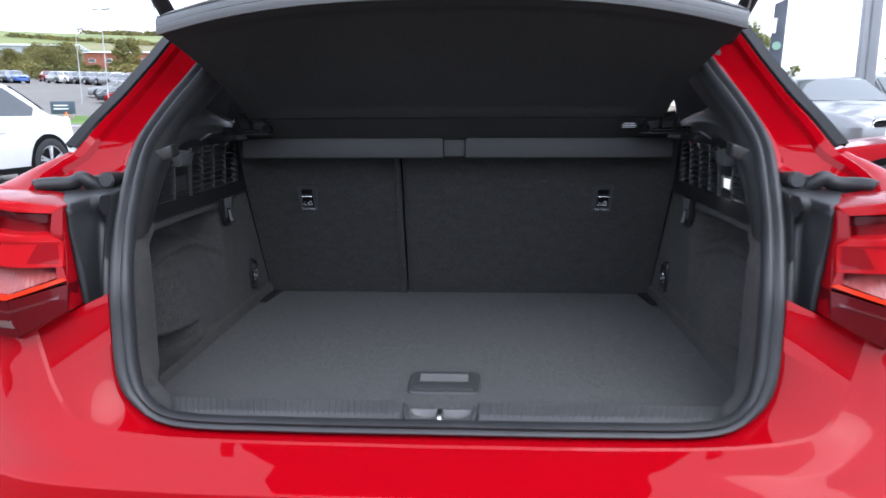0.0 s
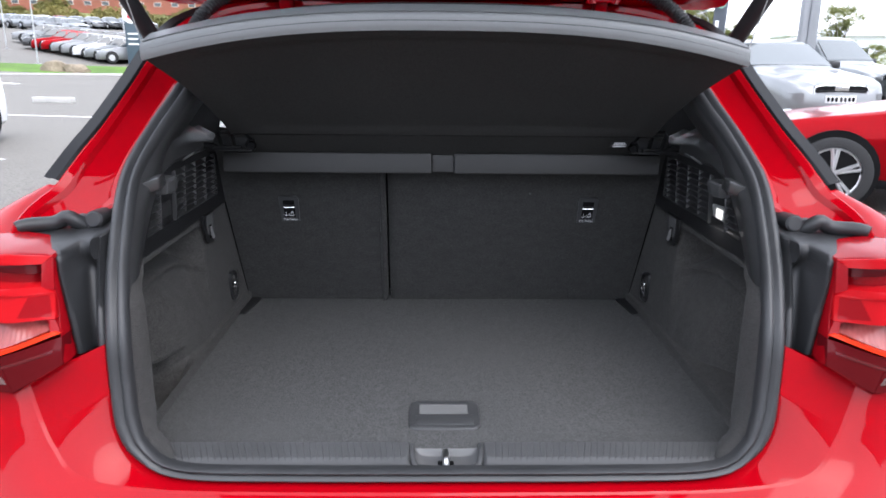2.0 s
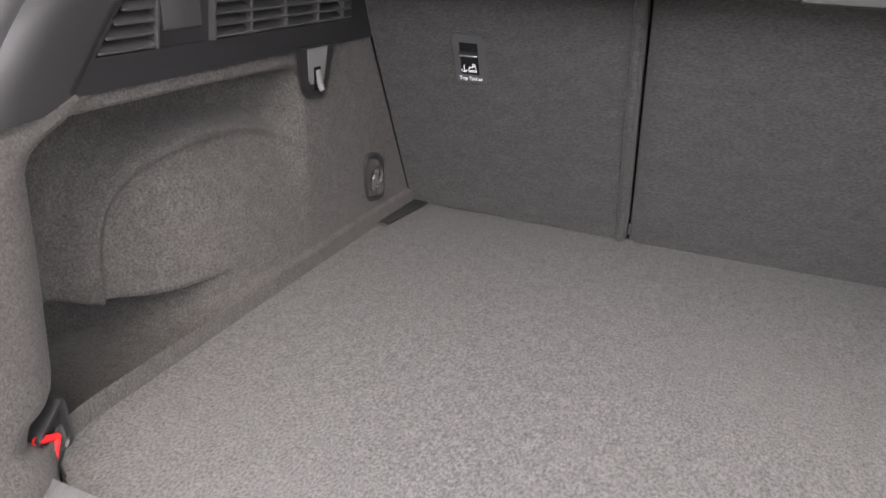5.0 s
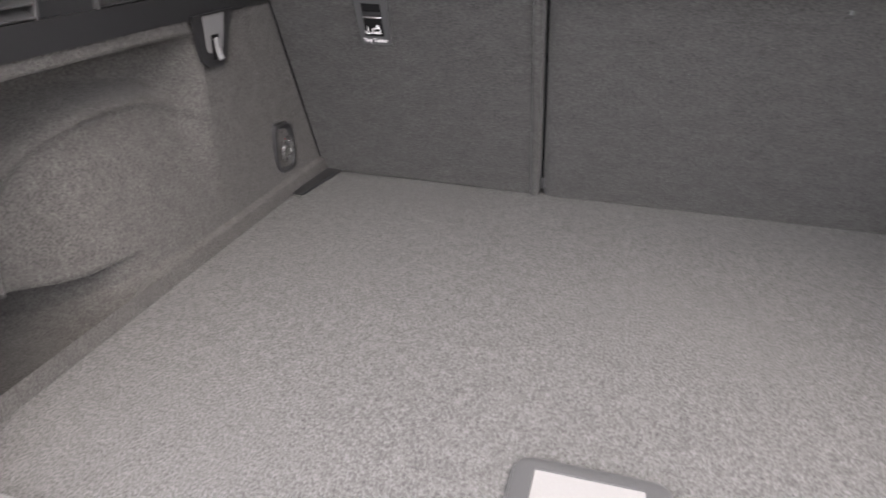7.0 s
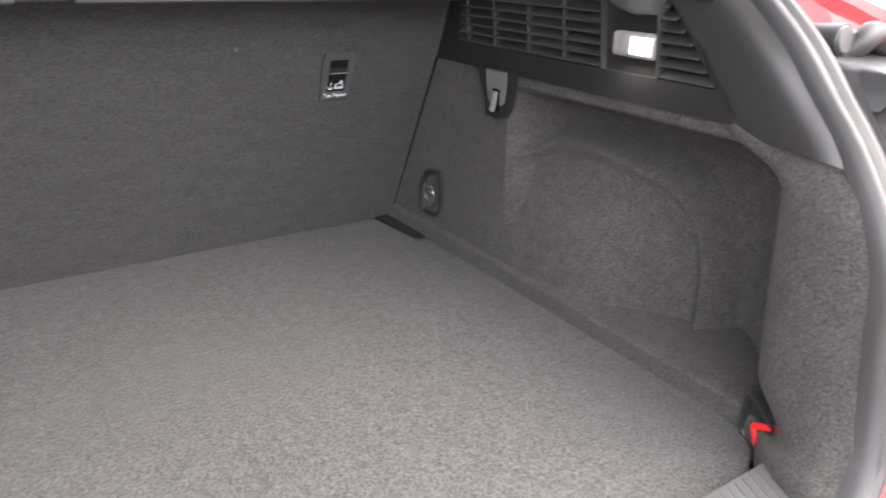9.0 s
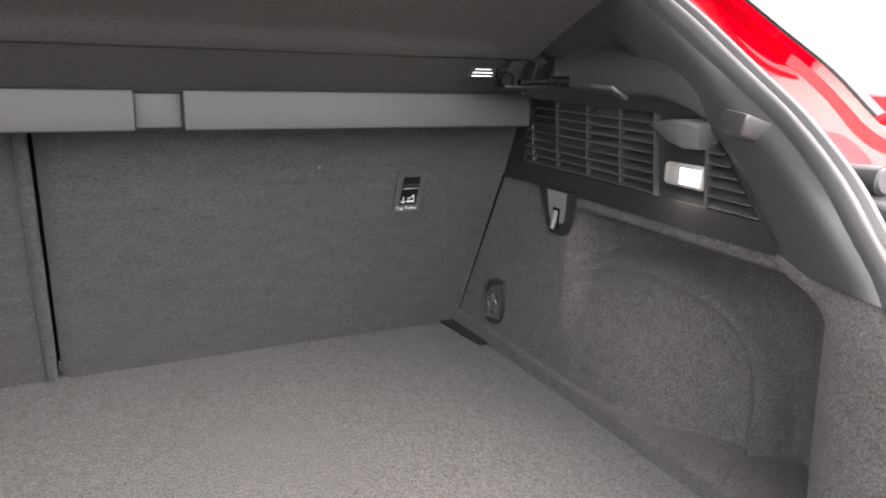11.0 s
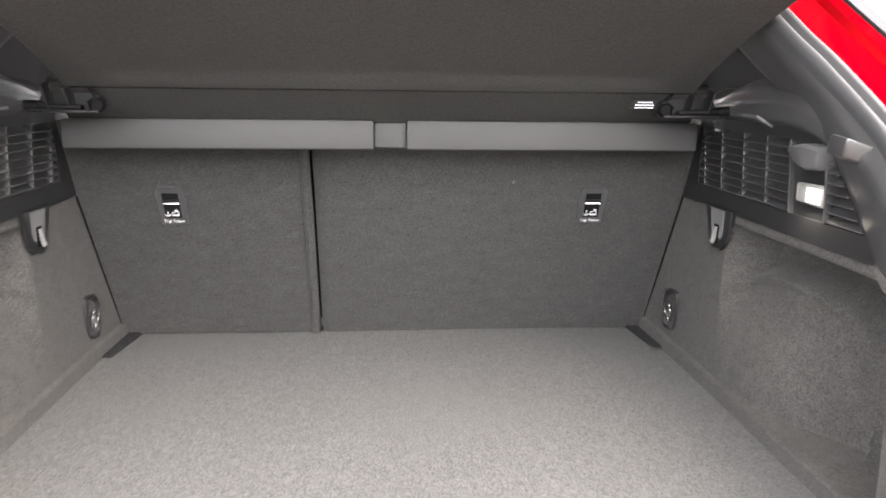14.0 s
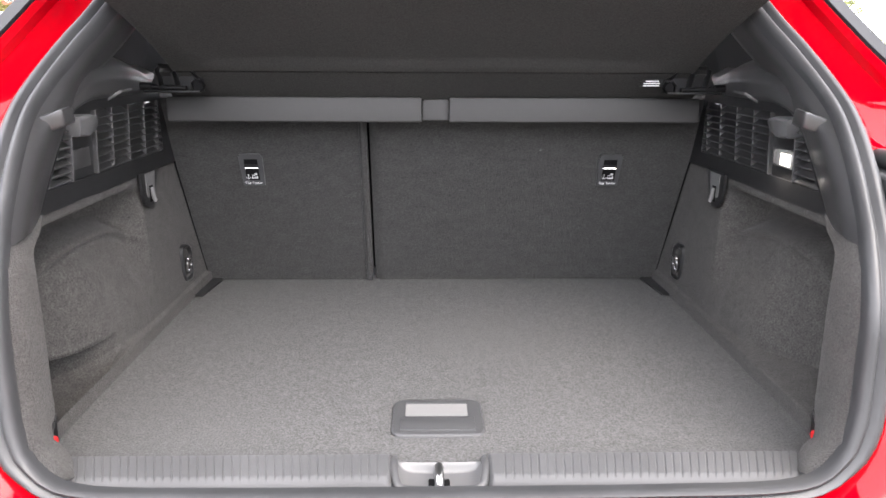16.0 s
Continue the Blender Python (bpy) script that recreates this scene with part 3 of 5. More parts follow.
    # red strap in a black bezel on the inner side of the pillar's foot
    corners = [Vector(p) for p in ((.5130, .1240, .774), (.5170, .1285, .722), (.5100, .0970, .702), (.5000, .0825, .755))]
    middle = sum(corners, Vector()) / 4

    def bezel(k, d):
        return [Vector((s * (q.x - d), q.y, q.z)) for q in ((middle + (p - middle) * k) for p in spline([c.lerp(n, f) for c, n in zip(corners, corners[1:] + corners[:1]) for f in (.12, .5, .88)], 40, closed=True))]

    bm = bmesh.new()
    loft(bm, [bezel(*r) for r in ((1.0, -.012), (1.02, .001), (.97, .004), (.80, .0035), (.72, .001), (.66, -.004), (.02, -.005))], closed=True)
    strap = part("strap_holder", bm, BLACK, car, "black bezel holding a red strap loop", smooth=50)
    bm = bmesh.new()
    for a, b, w in (((.5030, .0850, .7540), (.5085, .1080, .7420), .0038), ((.5085, .1080, .7420), (.5055, .0960, .7170), .0036)):
        rod(bm, (s * (a[0] - .002), a[1], a[2]), (s * (b[0] - .002), b[1], b[2]), w, w * .9, 10)
    part("strap_loop", bm, STRAP_RED, strap, "red webbing loop", smooth=60)

# lit boot lamp in the right-hand panel, bare bay in the other
lens = boxed((0.016, 0.063, 0.029), (PX + .006, .356, 1.079), bevel=0.0065, segments=3)
lamp_part = part("boot_lamp", lens, shader("lamp_lens", (0.24, 0.24, 0.23), 0.12, coat=1.0, grain=0.45, grain_scale=420, stretch=(1, 1, .06)), car, "rectangular boot lamp, switched on")
part("bulb", boxed((0.003, 0.030, 0.019), (PX - .0015, .343, 1.079), bevel=0.001), LAMP_GLOW, lamp_part)
lamp_light = bpy.data.lights.new("boot_lamp_light", "AREA")
lamp_light.shape, lamp_light.size, lamp_light.size_y = "RECTANGLE", 0.030, 0.014
lamp_light.energy, lamp_light.color = 0.05, (1.0, 0.93, 0.82)
new("boot_lamp_light", lamp_light).matrix_world = look((PX - .0125, .346, 1.076), (.22, .345, .76))


# ---- upper side plastics: pillar trim, shelf ledge, quarter surround ----
bm = bmesh.new()
rings = []
i1, i2 = rim_index(1.008), min(range(40, 90), key=lambda i: abs(HALF[i].z - 1.440) + 9 * (HALF[i].x < .2))
for i in range(i1, i2 + 1):
    a = rim_at(i, .031, -.004)
    z = a.z
    t = step(z, 1.02, 1.20)
    # inner edge: meets the louvred panel low down, follows the roof high up
    b = Vector((float(np.interp(z, [1.0, 1.02, 1.15, 1.175, 1.20], [.541, .541, .541, .541, a.x])) if z < 1.2 else a.x + .004,
                float(np.interp(z, [1.0, 1.02, 1.06, 1.10, 1.14, 1.165, 1.18, 1.22], [.200, .212, .245, .282, .325, .380, .400, a.y + .11])) if z < 1.22 else a.y + .11, z - 0.015 * step(z, 1.17, 1.25)))
    m = a.lerp(b, 0.42) + Vector((-0.010, 0, 0.004))
    rings.append(spline([a, a.lerp(m, .5) + Vector((-.003, -.003, 0)), m, b], 10) + [b + Vector((.02, .01, 0))])
loft(bm, rings)
pillar_trims = both("pillar_trim", bm, PILLAR, car, "smooth charcoal plastic pillar trim", smooth=70)
# stop block on the pillar
bm = prismed([(.514, .252, 1.159), (.514, .286, 1.163), (.548, .294, 1.153), (.548, .242, 1.147)], (0, .006, -.024), 0.004)
both("stop_block", bm, PILLAR, car)


def ledge_point(u, v):
    """Shoulder above the louvres on which the shelf rests, turning up to the quarter glass."""
    y = 0.292 + 0.388 * u
    tuck = max(0.0, 1 - u / .34) ** 2
    prof = [(.552, 1.160), (.540, 1.164), (.530, 1.172), (.530, 1.186), (.540, 1.196), (.556, 1.204), (.575, 1.215)]
    k = v * 6
    i = min(5, int(k))
    a, b = prof[i], prof[i + 1]
    f = k - i
    x, z = a[0] + (b[0] - a[0]) * f, a[1] + (b[1] - a[1]) * f
    rise = 0.028 * math.sin(math.pi * min(1, u * 1.15)) ** 0.7 if v > .3 else 0.0
    return x + .018 * tuck, y, z - .045 * tuck + rise * min(1, (v - .3) * 2 if v > .3 else 0) - 0.01 * (1 - u) * v


both("shelf_ledge", sheet(ledge_point, 30, 24), PILLAR, car, "charcoal plastic shelf ledge above the louvres", smooth=70)
# lining behind the quarter window
bm = sheet(lambda u, v: (.575 - .02 * v, .47 + .25 * u, 1.205 + v * .06), 8, 4, (.01, 0, 0))
both("quarter_lining", bm, CABIN, car)
bm = sheet(lambda u, v: (.572 - .03 * v, .47 + .26 * u + .03 * v, 1.247 + v * .11), 8, 4, (.01, 0, 0))
both("quarter_panel", bm, CABIN, car, "black quarter trim panel")


# ---- rear seat backs ----
def seat_y(z):
    return 0.868 - 0.40 * (z - FLOOR_Z)


def seat_back(x0b, x1b, x0t, x1t, name, label):
    root = thing(name, label, "car seat", group="rear seat backs")
    z0, z1 = FLOOR_Z + .001, 1.150

    def f(u, v):
        z = z0 + (z1 - z0) * v
        xa, xb = x0b + (x0t - x0b) * v, x1b + (x1t - x1b) * v
        x = xa + (xb - xa) * u
        e = min(x - xa, xb - x)
        rnd = 0.010 * (1 - min(1, e / .012)) ** 2
        wave = 0.0015 * math.sin(9 * x + 2) * math.sin(7 * z)
        return x, seat_y(z) + rnd + wave, z

    part("felt_back", sheet(f, 60, 30, (0, 0.11, 0.03)), SEAT_FELT, root, "dark grey felt seat back")
    return root


seat_s = seat_back(-.540, -.1425, -.556, -.1395, "rear_seat_back", "narrow dark grey felt rear seat back, upright behind the boot floor")
seat_l = seat_back(-.1365, .540, -.1335, .556, "rear_seat_back", "wide dark grey felt rear seat back, upright behind the boot floor")
# rolled edge beside the split
bm = bmesh.new()
rod(bm, (-.1500, seat_y(.722) - .0005, .723), (-.1470, seat_y(1.14) - .0005, 1.14), 0.0078, sides=16)
part("piping", bm, SEAT_FELT, seat_s, smooth=60)
# near-black sheet stands in for the shade inside the split
part("gap_filler", prismed([(-.146, .900, .722), (-.131, .900, .722), (-.128, .730, 1.15), (-.143, .730, 1.15)], (0, .005, 0)), GAP, seat_l)
part("latch", boxed((.006, .006, .018), (-.1370, .866, .742), bevel=.001), BLACK, seat_l)
# dark rod painting the shadow gap between the seat backs and the side trim
bm = bmesh.new()
rod(bm, (.5262, seat_y(.722), .722), (.5425, seat_y(1.018), 1.018), .0018, sides=8)
both("seat_gap_seal", bm, GAP, car)


def tether(x, parent):
    """Bezel with a slot, anchor symbol and caption."""
    zc = 1.0
    m = pose(x, seat_y(zc) - .0005, zc, math.degrees(math.atan(0.40)), 0, 0)

    def P(u, w, d):
        return m @ Vector((u, -d, w))

    bm = bmesh.new()
    o = [(-.023, -.038), (.023, -.038), (.025, .030), (.020, .038), (-.020, .038), (-.025, .030)]
    prism(bm, [P(a, b, 0) for a, b in o], m.to_3x3() @ Vector((0, -.004, 0)))
    bez = part("tether_bezel", bm, HANDLE, parent, "black child-seat tether bezel", smooth=0)
    part("slot", prismed([P(-.014, -.024, .0042), (P(.014, -.024, .0042)), P(.014, .026, .0042), P(-.014, .026, .0042)], m.to_3x3() @ Vector((0, -.0006, 0))), GAP, bez, smooth=0)
    bm = bmesh.new()
    rod(bm, P(-.0135, .006, .006), P(.0135, .006, .006), .0016, sides=8)
    part("anchor_bar", bm, CHROME, bez)
    part("bar_cover", prismed([P(-.013, .008, .005), P(.013, .008, .005), P(.013, .014, .005), P(-.013, .014, .005)], m.to_3x3() @ Vector((0, -.001, 0))), PANEL, bez, smooth=0)
    # symbol: anchor and seat outline
    bm = bmesh.new()
    tube(bm, [P(-.009 + .004 * math.cos(a), -.016 + .004 * math.sin(a), .0055) for a in np.linspace(math.pi, math.tau, 8)], .0006, 5)
    rod(bm, P(-.009, -.020, .0055), P(-.009, -.009, .0055), .0006, sides=5)
    for a, b in (((-.002, -.019), (.010, -.019)), ((-.002, -.019), (-.001, -.012)), ((.010, -.019), (.008, -.007)), ((-.001, -.012), (.004, -.012)), ((.004, -.012), (.005, -.007)), ((.005, -.007), (.008, -.007)), ((.000, -.017), (.008, -.017)), ((.005, -.010), (.008, -.010))):
        rod(bm, P(*a, .0055), P(*b, .0055), .0006, sides=5)
    part("symbol", bm, LABEL_WHITE, bez, "white anchor and child-seat symbol")
    cu = bpy.data.curves.new("caption", "FONT")
    cu.body, cu.size, cu.align_x, cu.extrude = "Top Tether", 0.0078, "CENTER", 0.0002
    tmp = bpy.data.objects.new("caption", cu)
    scene.collection.objects.link(tmp)
    bpy.context.view_layer.update()
    me = bpy.data.meshes.new_from_object(tmp.evaluated_get(bpy.context.evaluated_depsgraph_get()))
    bpy.data.objects.remove(tmp)
    me.transform(m @ Matrix.Translation((0, -.0045, -.0335)) @ pose(0, 0, 0, 90, 0, 0))
    me.materials.clear()
    me.materials.append(LABEL_WHITE)
    cap = new("caption", me)
    cap.parent = bez


tether(-.383, seat_s)
tether(.372, seat_l)
# small marks on the felt
for x, z, w, h in ((.137, .981, .004, .005), (.062, .951, .014, .002), (.222, 1.044, .005, .006)):
    part("scuff", boxed((w, .0012, h), (x, seat_y(z) - .0006, z), (21.8, 0, 10)), PANEL if h < .006 else GREY_PLASTIC, seat_l, smooth=0)


# ---- parcel shelf: fixed front strip, raised panel, hinges ----
shelf = thing("parcel_shelf", "charcoal parcel shelf tilted up on two cords", "parcel shelf")
for x0, x1 in ((-.507, -.025), (.027, .508)):
    bm = bmesh.new()
    box(bm, (x1 - x0, .020, .047), ((x0 + x1) / 2, .642, 1.132), (-6, 0, 0), .004)
    part("front_strip", bm, BAR_VINYL, shelf, "grey vinyl front strip")
part("strip_notch", boxed((.052, .016, .040), (.001, .650, 1.131), (-6, 0, 0), .003), BAR_VINYL, shelf)
part("fixed_panel", sheet(lambda u, v: (-.497 + .994 * u, .652 - .07 * v, 1.150 + .052 * v), 20, 6, (0, .012, .008)), SHELF_FELT, shelf, "black felt fixed shelf strip")


def shelf_under(u, v):
    """u across, v from the hinge to the free edge."""
    x = (2 * u - 1)
    xx = x * (.470 + .060 * v ** 1.6)
    r = (.378 - .040 * abs(x) ** 3) * v
    lift = radians(34.5 - 6.5 * abs(x) ** 2.5)
    panel = (1 - step(abs(x), .84, .90)) * step(v, .03, .07) * (1 - step(v, .88, .94))
    return xx, .576 - r * math.cos(lift) + .003 * panel, 1.204 + r * math.sin(lift) + .007 * math.sin(math.pi * v) + .005 * panel


bm = sheet(shelf_under, 64, 40, (0, -.006, .014))
part("panel", bm, SHELF_FELT, shelf, "black felt underside of the raised shelf", smooth=50)


def shelf_edge(u, v):
    a = Vector(shelf_under(u, 1.0))
    prof = [(.006, -.003), (-.003, -.003), (-.006, .005), (-.005, .024), (.003, .030), (.05, .044)]
    k = v * 5
    i = min(4, int(k))
    f = k - i
    dy = prof[i][0] + (prof[i + 1][0] - prof[i][0]) * f
    dz = prof[i][1] + (prof[i + 1][1] - prof[i][1]) * f
    return a.x * 1.006, a.y + dy, a.z + dz


part("rear_edge", sheet(shelf_edge, 64, 15), SHELF_TOP, shelf, "curved grey vinyl rear edge", smooth=60)
part("top_skin", sheet(lambda u, v: Vector(shelf_under(u, v)) + Vector((0, -.004, .017 + .012 * v)), 40, 20), SHELF_TOP, shelf, smooth=60)
for s in (1, -1):
    bm = bmesh.new()
    profile = [(.520, 1.171), (.450, 1.169), (.428, 1.172), (.420, 1.180), (.424, 1.190), (.452, 1.210), (.500, 1.214)]
    prism(bm, [(s * x, .592, z) for x, z in profile], (0, .006, 0))
    tube(bm, [Vector((s * x, .574 + .02 * (z > 1.20), z)) for x, z in profile], .0034, 6)
    box(bm, (.100, .030, .004), (s * .472, .582, 1.169), (4, 0, 0), .001)
    for x, w in ((.436, .016), (.466, .034), (.496, .040)):
        box(bm, (.003, .030, w), (s * x, .580, 1.170 + w / 2), (14, s * 8, 0), .0008)
    hinge = part("hinge", bm, HINGE, shelf, "ribbed black plastic hinge frame", smooth=30)
    part("pivot", rodded((s * .445, .568, 1.174), (s * .532, .578, 1.177), .0042), HINGE, hinge)
    part("hinge_cap", rodded((s * .424, .577, 1.179), (s * .424, .566, 1.178), .010, .008), GAP, hinge)
    part("pivot_end", rodded((s * .508, .576, 1.176), (s * .534, .580, 1.177), .0075), HINGE, hinge)
    cs = Vector(shelf_under(1 if s > 0 else 0, .97)) + Vector((s * .002, 0, .012))
    part("cord_clip", boxed((.010, .016, .022), tuple(cs), bevel=.003), BLACK, shelf)
    bm = bmesh.new()
    tube(bm, spline([cs, cs.lerp(Vector((s * .60, .15, 1.86)), .5) + Vector((0, -.004, -.006)), Vector((s * .60, .15, 1.86))], 10), .0011, 5)
    part("cord", bm, WIRE, shelf, "thin grey lifting cord")
# woven label on the fixed strip
lab = part("care_label", prismed([(.377, .581, 1.192), (.415, .581, 1.193), (.418, .588, 1.180), (.374, .588, 1.179)], (0, -.0012, .0006)), BLACK, shelf, "small black label with white lines", smooth=0)
for k in range(3):
    part("label_line", boxed((.030 - .006 * (k == 0), .0006, .0016), (.396, .5805 + .002 * k, 1.1895 - .0042 * k), (-30, 0, 0)), LABEL_WHITE, lab, smooth=0)


# ---- the red car: rear bodywork ----
NB = 110
lower_rim = [p for p in HALF if p.z < 0.935]


def bevelled(points, d):
    """The same crease a few millimetres further out."""
    return [(x + d * (x > .4), y - d, z - d * .8) for x, y, z in points]


# creases of the half bumper, from the seal outwards and down
rim_in = [p + Vector((0, .012, 0)) for p in lower_rim]
rim_out = [p + Vector((.004 if p.x > .45 else 0, -.002, 0 if p.x > .45 else -.004)) for p in lower_rim]
fold = [(0, -.045, .716), (.30, -.045, .718), (.46, -.047, .726), (.563, -.040, .743), (.609, -.018, .785), (.634, .000, .830), (.653, .014, .878)]
ledge = [(0, -.085, .703), (.30, -.085, .703), (.44, -.088, .703), (.561, -.086, .709), (.632, -.036, .755), (.654, -.010, .820), (.670, .002, .874)]
shelf_edge_line = [(0, -.117, .690), (.35, -.114, .689), (.54, -.102, .688), (.64, -.072, .696), (.705, -.030, .740), (.728, -.006, .810), (.735, .010, .878)]
shoulder = [(0, -.136, .679), (.35, -.132, .679), (.56, -.110, .675), (.67, -.077, .672), (.775, -.020, .674), (.802, .026, .770), (.800, .052, .885)]
face_top = [(0, -.143, .640), (.35, -.139, .640), (.57, -.117, .637), (.69, -.083, .634), (.797, -.016, .630), (.824, .060, .720), (.815, .100, .890)]
face_low = [(0, -.146, .585), (.35, -.142, .585), (.58, -.120, .583), (.70, -.085, .582), (.805, -.010, .592), (.836, .090, .700), (.828, .140, .895)]
step_top = [(0, -.156, .572), (.35, -.153, .572), (.59, -.132, .571), (.725, -.092, .571), (.822, .000, .580), (.852, .120, .680), (.840, .190, .900)]


def lower(points, drop, inset_y, reach):
    """Lower bumper face: straight down in the middle, wrapping up at the corner."""
    n = len(points) - 1
    return [(x + .006 * (x > .6), y + inset_y + reach * (k / n) ** 3, z - drop * (1 - (k / n) ** 4)) for k, (x, y, z) in enumerate(points)]


RINGS = [rim_in, rim_out, fold, bevelled(fold, .004), ledge, bevelled(ledge, .004), shelf_edge_line, shoulder, bevelled(shoulder, .003), face_top, face_low, step_top,
         lower(step_top, .060, -.004, .050), lower(step_top, .140, .012, .090), lower(step_top, .210, .060, .090)]
bm = bmesh.new()
half = [spline(r, NB) for r in RINGS]
for rows in (half, [[Vector((-p.x, p.y, p.z)) for p in r] for r in half]):
    verts = loft(bm, rows)
    # the creases stay crisp
    for i in (2, 3, 7, 8, 10, 11):
        for a, b in zip(verts[i], verts[i][1:]):
            bm.edges.get((a, b)).smooth = False
bumper = part("bumper", bm, RED, car, "glossy red rear bumper with a stepped loading edge", smooth=70)
for x in (-.62, -.215, .215, .62):
    y = float(np.interp(abs(x), [0, .35, .58, .70], [-.1445, -.1405, -.1195, -.086])) - .0015
    bm = bmesh.new()
    tube(bm, [(x + .013 * math.cos(a), y, .612 + .013 * math.sin(a)) for a in np.linspace(0, math.tau, 25)[:-1]], .0006, 6, closed=True)
    sensor = part("parking_sensor", bm, LENS_RIM, bumper, "round red parking sensor")
    part("sensor_disc", rodded((x, y + .004, .612), (x, y - .0008, .612), .0115, sides=20), RED, sensor)
both("bumper_reflector", boxed((.10, .012, .028), (.735, -.097, .525), (0, 0, 36), .004), LENS_RED, car)
part("lower_bumper", boxed((1.50, .10, .12), (0, -.06, .30), bevel=.03), BLACK, car, "black lower bumper")


# ---- rear lamps ----
def lamp_y(x, z):
    """Rear face of the lamp, wrapping forward round the car's corner."""
    inner = float(np.interp(z, [.88, .93, .99, 1.08], [-.008, .002, .026, .036]))
    return inner - (inner + .019) * step(x, .585, .66) + 0.012 * abs(z - .98) * 8 * .4 + 0.20 * max(0, x - .705) ** 1.5 * 6 + .006 * step(z, 1.02, 1.10)


LAMP = [(.603, 1.075), (.643, 1.088), (.700, 1.096), (.745, 1.099), (.772, 1.06), (.792, 1.0), (.803, .95), (.803, .902), (.722, .876), (.660, .867), (.622, .890), (.585, .912), (.592, .97), (.597, 1.03)]


def inset(points, k):
    cx, cz = sum(p[0] for p in points) / len(points), sum(p[1] for p in points) / len(points)
    return [(cx + (x - cx) * k, cz + (z - cz) * k) for x, z in points]


def on_lamp(x, z, d=0.0):
    return Vector((x, lamp_y(x, z) - d, z))


def lamp_piece(points, d0, d1, bevel=.0015, sub=6):
    """A patch of the lamp's face, standing from depth d0 to d1 in front of it."""
    bm = bmesh.new()
    pts = []
    for a, b in zip(points, points[1:] + points[:1]):
        pts += [(a[0] + (b[0] - a[0]) * k / sub, a[1] + (b[1] - a[1]) * k / sub) for k in range(sub)]
    c = (sum(p[0] for p in pts) / len(pts), sum(p[1] for p in pts) / len(pts))
    d0, d1 = d0 - .003, d1 + .002
    rings = [[on_lamp(x, z, d0) for x, z in pts], [on_lamp(x, z, d1 - bevel) for x, z in pts]]
    for k in (.985, .85, .7, .55, .4, .25, .1):
        q = [(c[0] + (x - c[0]) * k, c[1] + (z - c[1]) * k) for x, z in pts]
        rings.append([on_lamp(x, z, d1) for x, z in q])
    loft(bm, rings, closed=True)
    bm.faces.new(list(bm.verts)[-len(pts):])
    return bm


for s in (1, -1):
    def put(name, bm, mat, parent, label="", smooth=35):
        if s < 0:
            b2 = mirrored(bm)
            bm.free()
            bm = b2
        return part(name, bm, mat, parent, label, smooth)

    bm = bmesh.new()
    pts = []
    for a, b in zip(LAMP, LAMP[1:] + LAMP[:1]):
        pts += [(a[0] + (b[0] - a[0]) * k / 5, a[1] + (b[1] - a[1]) * k / 5) for k in range(5)]
    c = (.690, .985)
    rings = [[Vector((x, .12 + .9 * max(0, x - .70), z)) for x, z in inset(pts, .97)], [on_lamp(x, z, -.004) for x, z in pts], [on_lamp(x, z, .002) for x, z in inset(pts, .985)], [on_lamp(x, z, .002) for x, z in inset(pts, .975)]]
    for k in (.97, .8, .6, .4, .2, .03):
        q = [(c[0] + (x - c[0]) * k, c[1] + (z - c[1]) * k) for x, z in pts]
        rings.append([on_lamp(x, z, -.028) for x, z in q])
    loft(bm, rings, closed=True)
    lamp = put("rear_lamp", bm, LENS_RIM, car, "red hexagonal rear lamp with recessed light chambers")

    def tile(name, points, mat, front=.003, label="", back=-.022, sub=6):
        return put(name, lamp_piece(points, back, front, sub=sub), mat, lamp, label)

    # frame round the upper chamber
    tile("upper_frame", [(.602, 1.073), (.643, 1.086), (.738, 1.098), (.735, 1.088), (.611, 1.064)], LENS_RED)
    tile("side_frame", [(.600, 1.073), (.612, 1.065), (.613, 1.030), (.599, 1.022)], LENS_RIM)
    tile("lower_frame", [(.599, 1.019), (.613, 1.032), (.728, 1.049), (.752, 1.034)], LENS_RED, .004)
    tile("outer_wrap", [(.738, 1.098), (.757, 1.086), (.776, 1.04), (.791, 1.0), (.750, .997), (.750, 1.033), (.728, 1.048), (.728, 1.088)], LENS_RED)
    tile("upper_chamber", [(.612, 1.060), (.712, 1.084), (.698, 1.068), (.614, 1.047)], LENS_SMOKE, -.012, "dark recessed chamber")
    tile("chamber_wall", [(.710, 1.084), (.729, 1.087), (.729, 1.048), (.690, 1.048), (.698, 1.068)], LENS_BRIGHT, -.010)
    # middle band
    tile("middle_band", [(.599, 1.019), (.750, 1.034), (.752, .997), (.680, .988), (.600, .979)], LENS_RED, .001)
    tile("band_end", [(.605, 1.016), (.627, 1.019), (.640, .990), (.604, .983)], LENS_RIM, .0018, back=0)
    for x in (.672, .694):
        tile("band_line", [(x, 1.024), (x + .004, 1.0245), (x + .025, .992), (x + .020, .9915)], LENS_DEEP, .0016, back=0, sub=3)
    # ribbed pale reflector sloping back under the band
    bm = bmesh.new()
    front_edge = [(.605, .963), (.628, .9555), (.651, .948), (.673, .941), (.700, .945), (.727, .949), (.754, .953)]
    back_edge = [(.620, .972), (.636, .976), (.652, .979), (.668, .982), (.682, .984), (.696, .986), (.712, .988)]
    n = 36
    rows = []
    for w in range(7):
        row = []
        for k in range(n + 1):
            f = k / n * 6
            i = min(5, int(f))
            fx, fz = [front_edge[i][q] + (front_edge[i + 1][q] - front_edge[i][q]) * (f - i) for q in (0, 1)]
            bx, bz = [back_edge[i][q] + (back_edge[i + 1][q] - back_edge[i][q]) * (f - i) for q in (0, 1)]
            t = w / 6
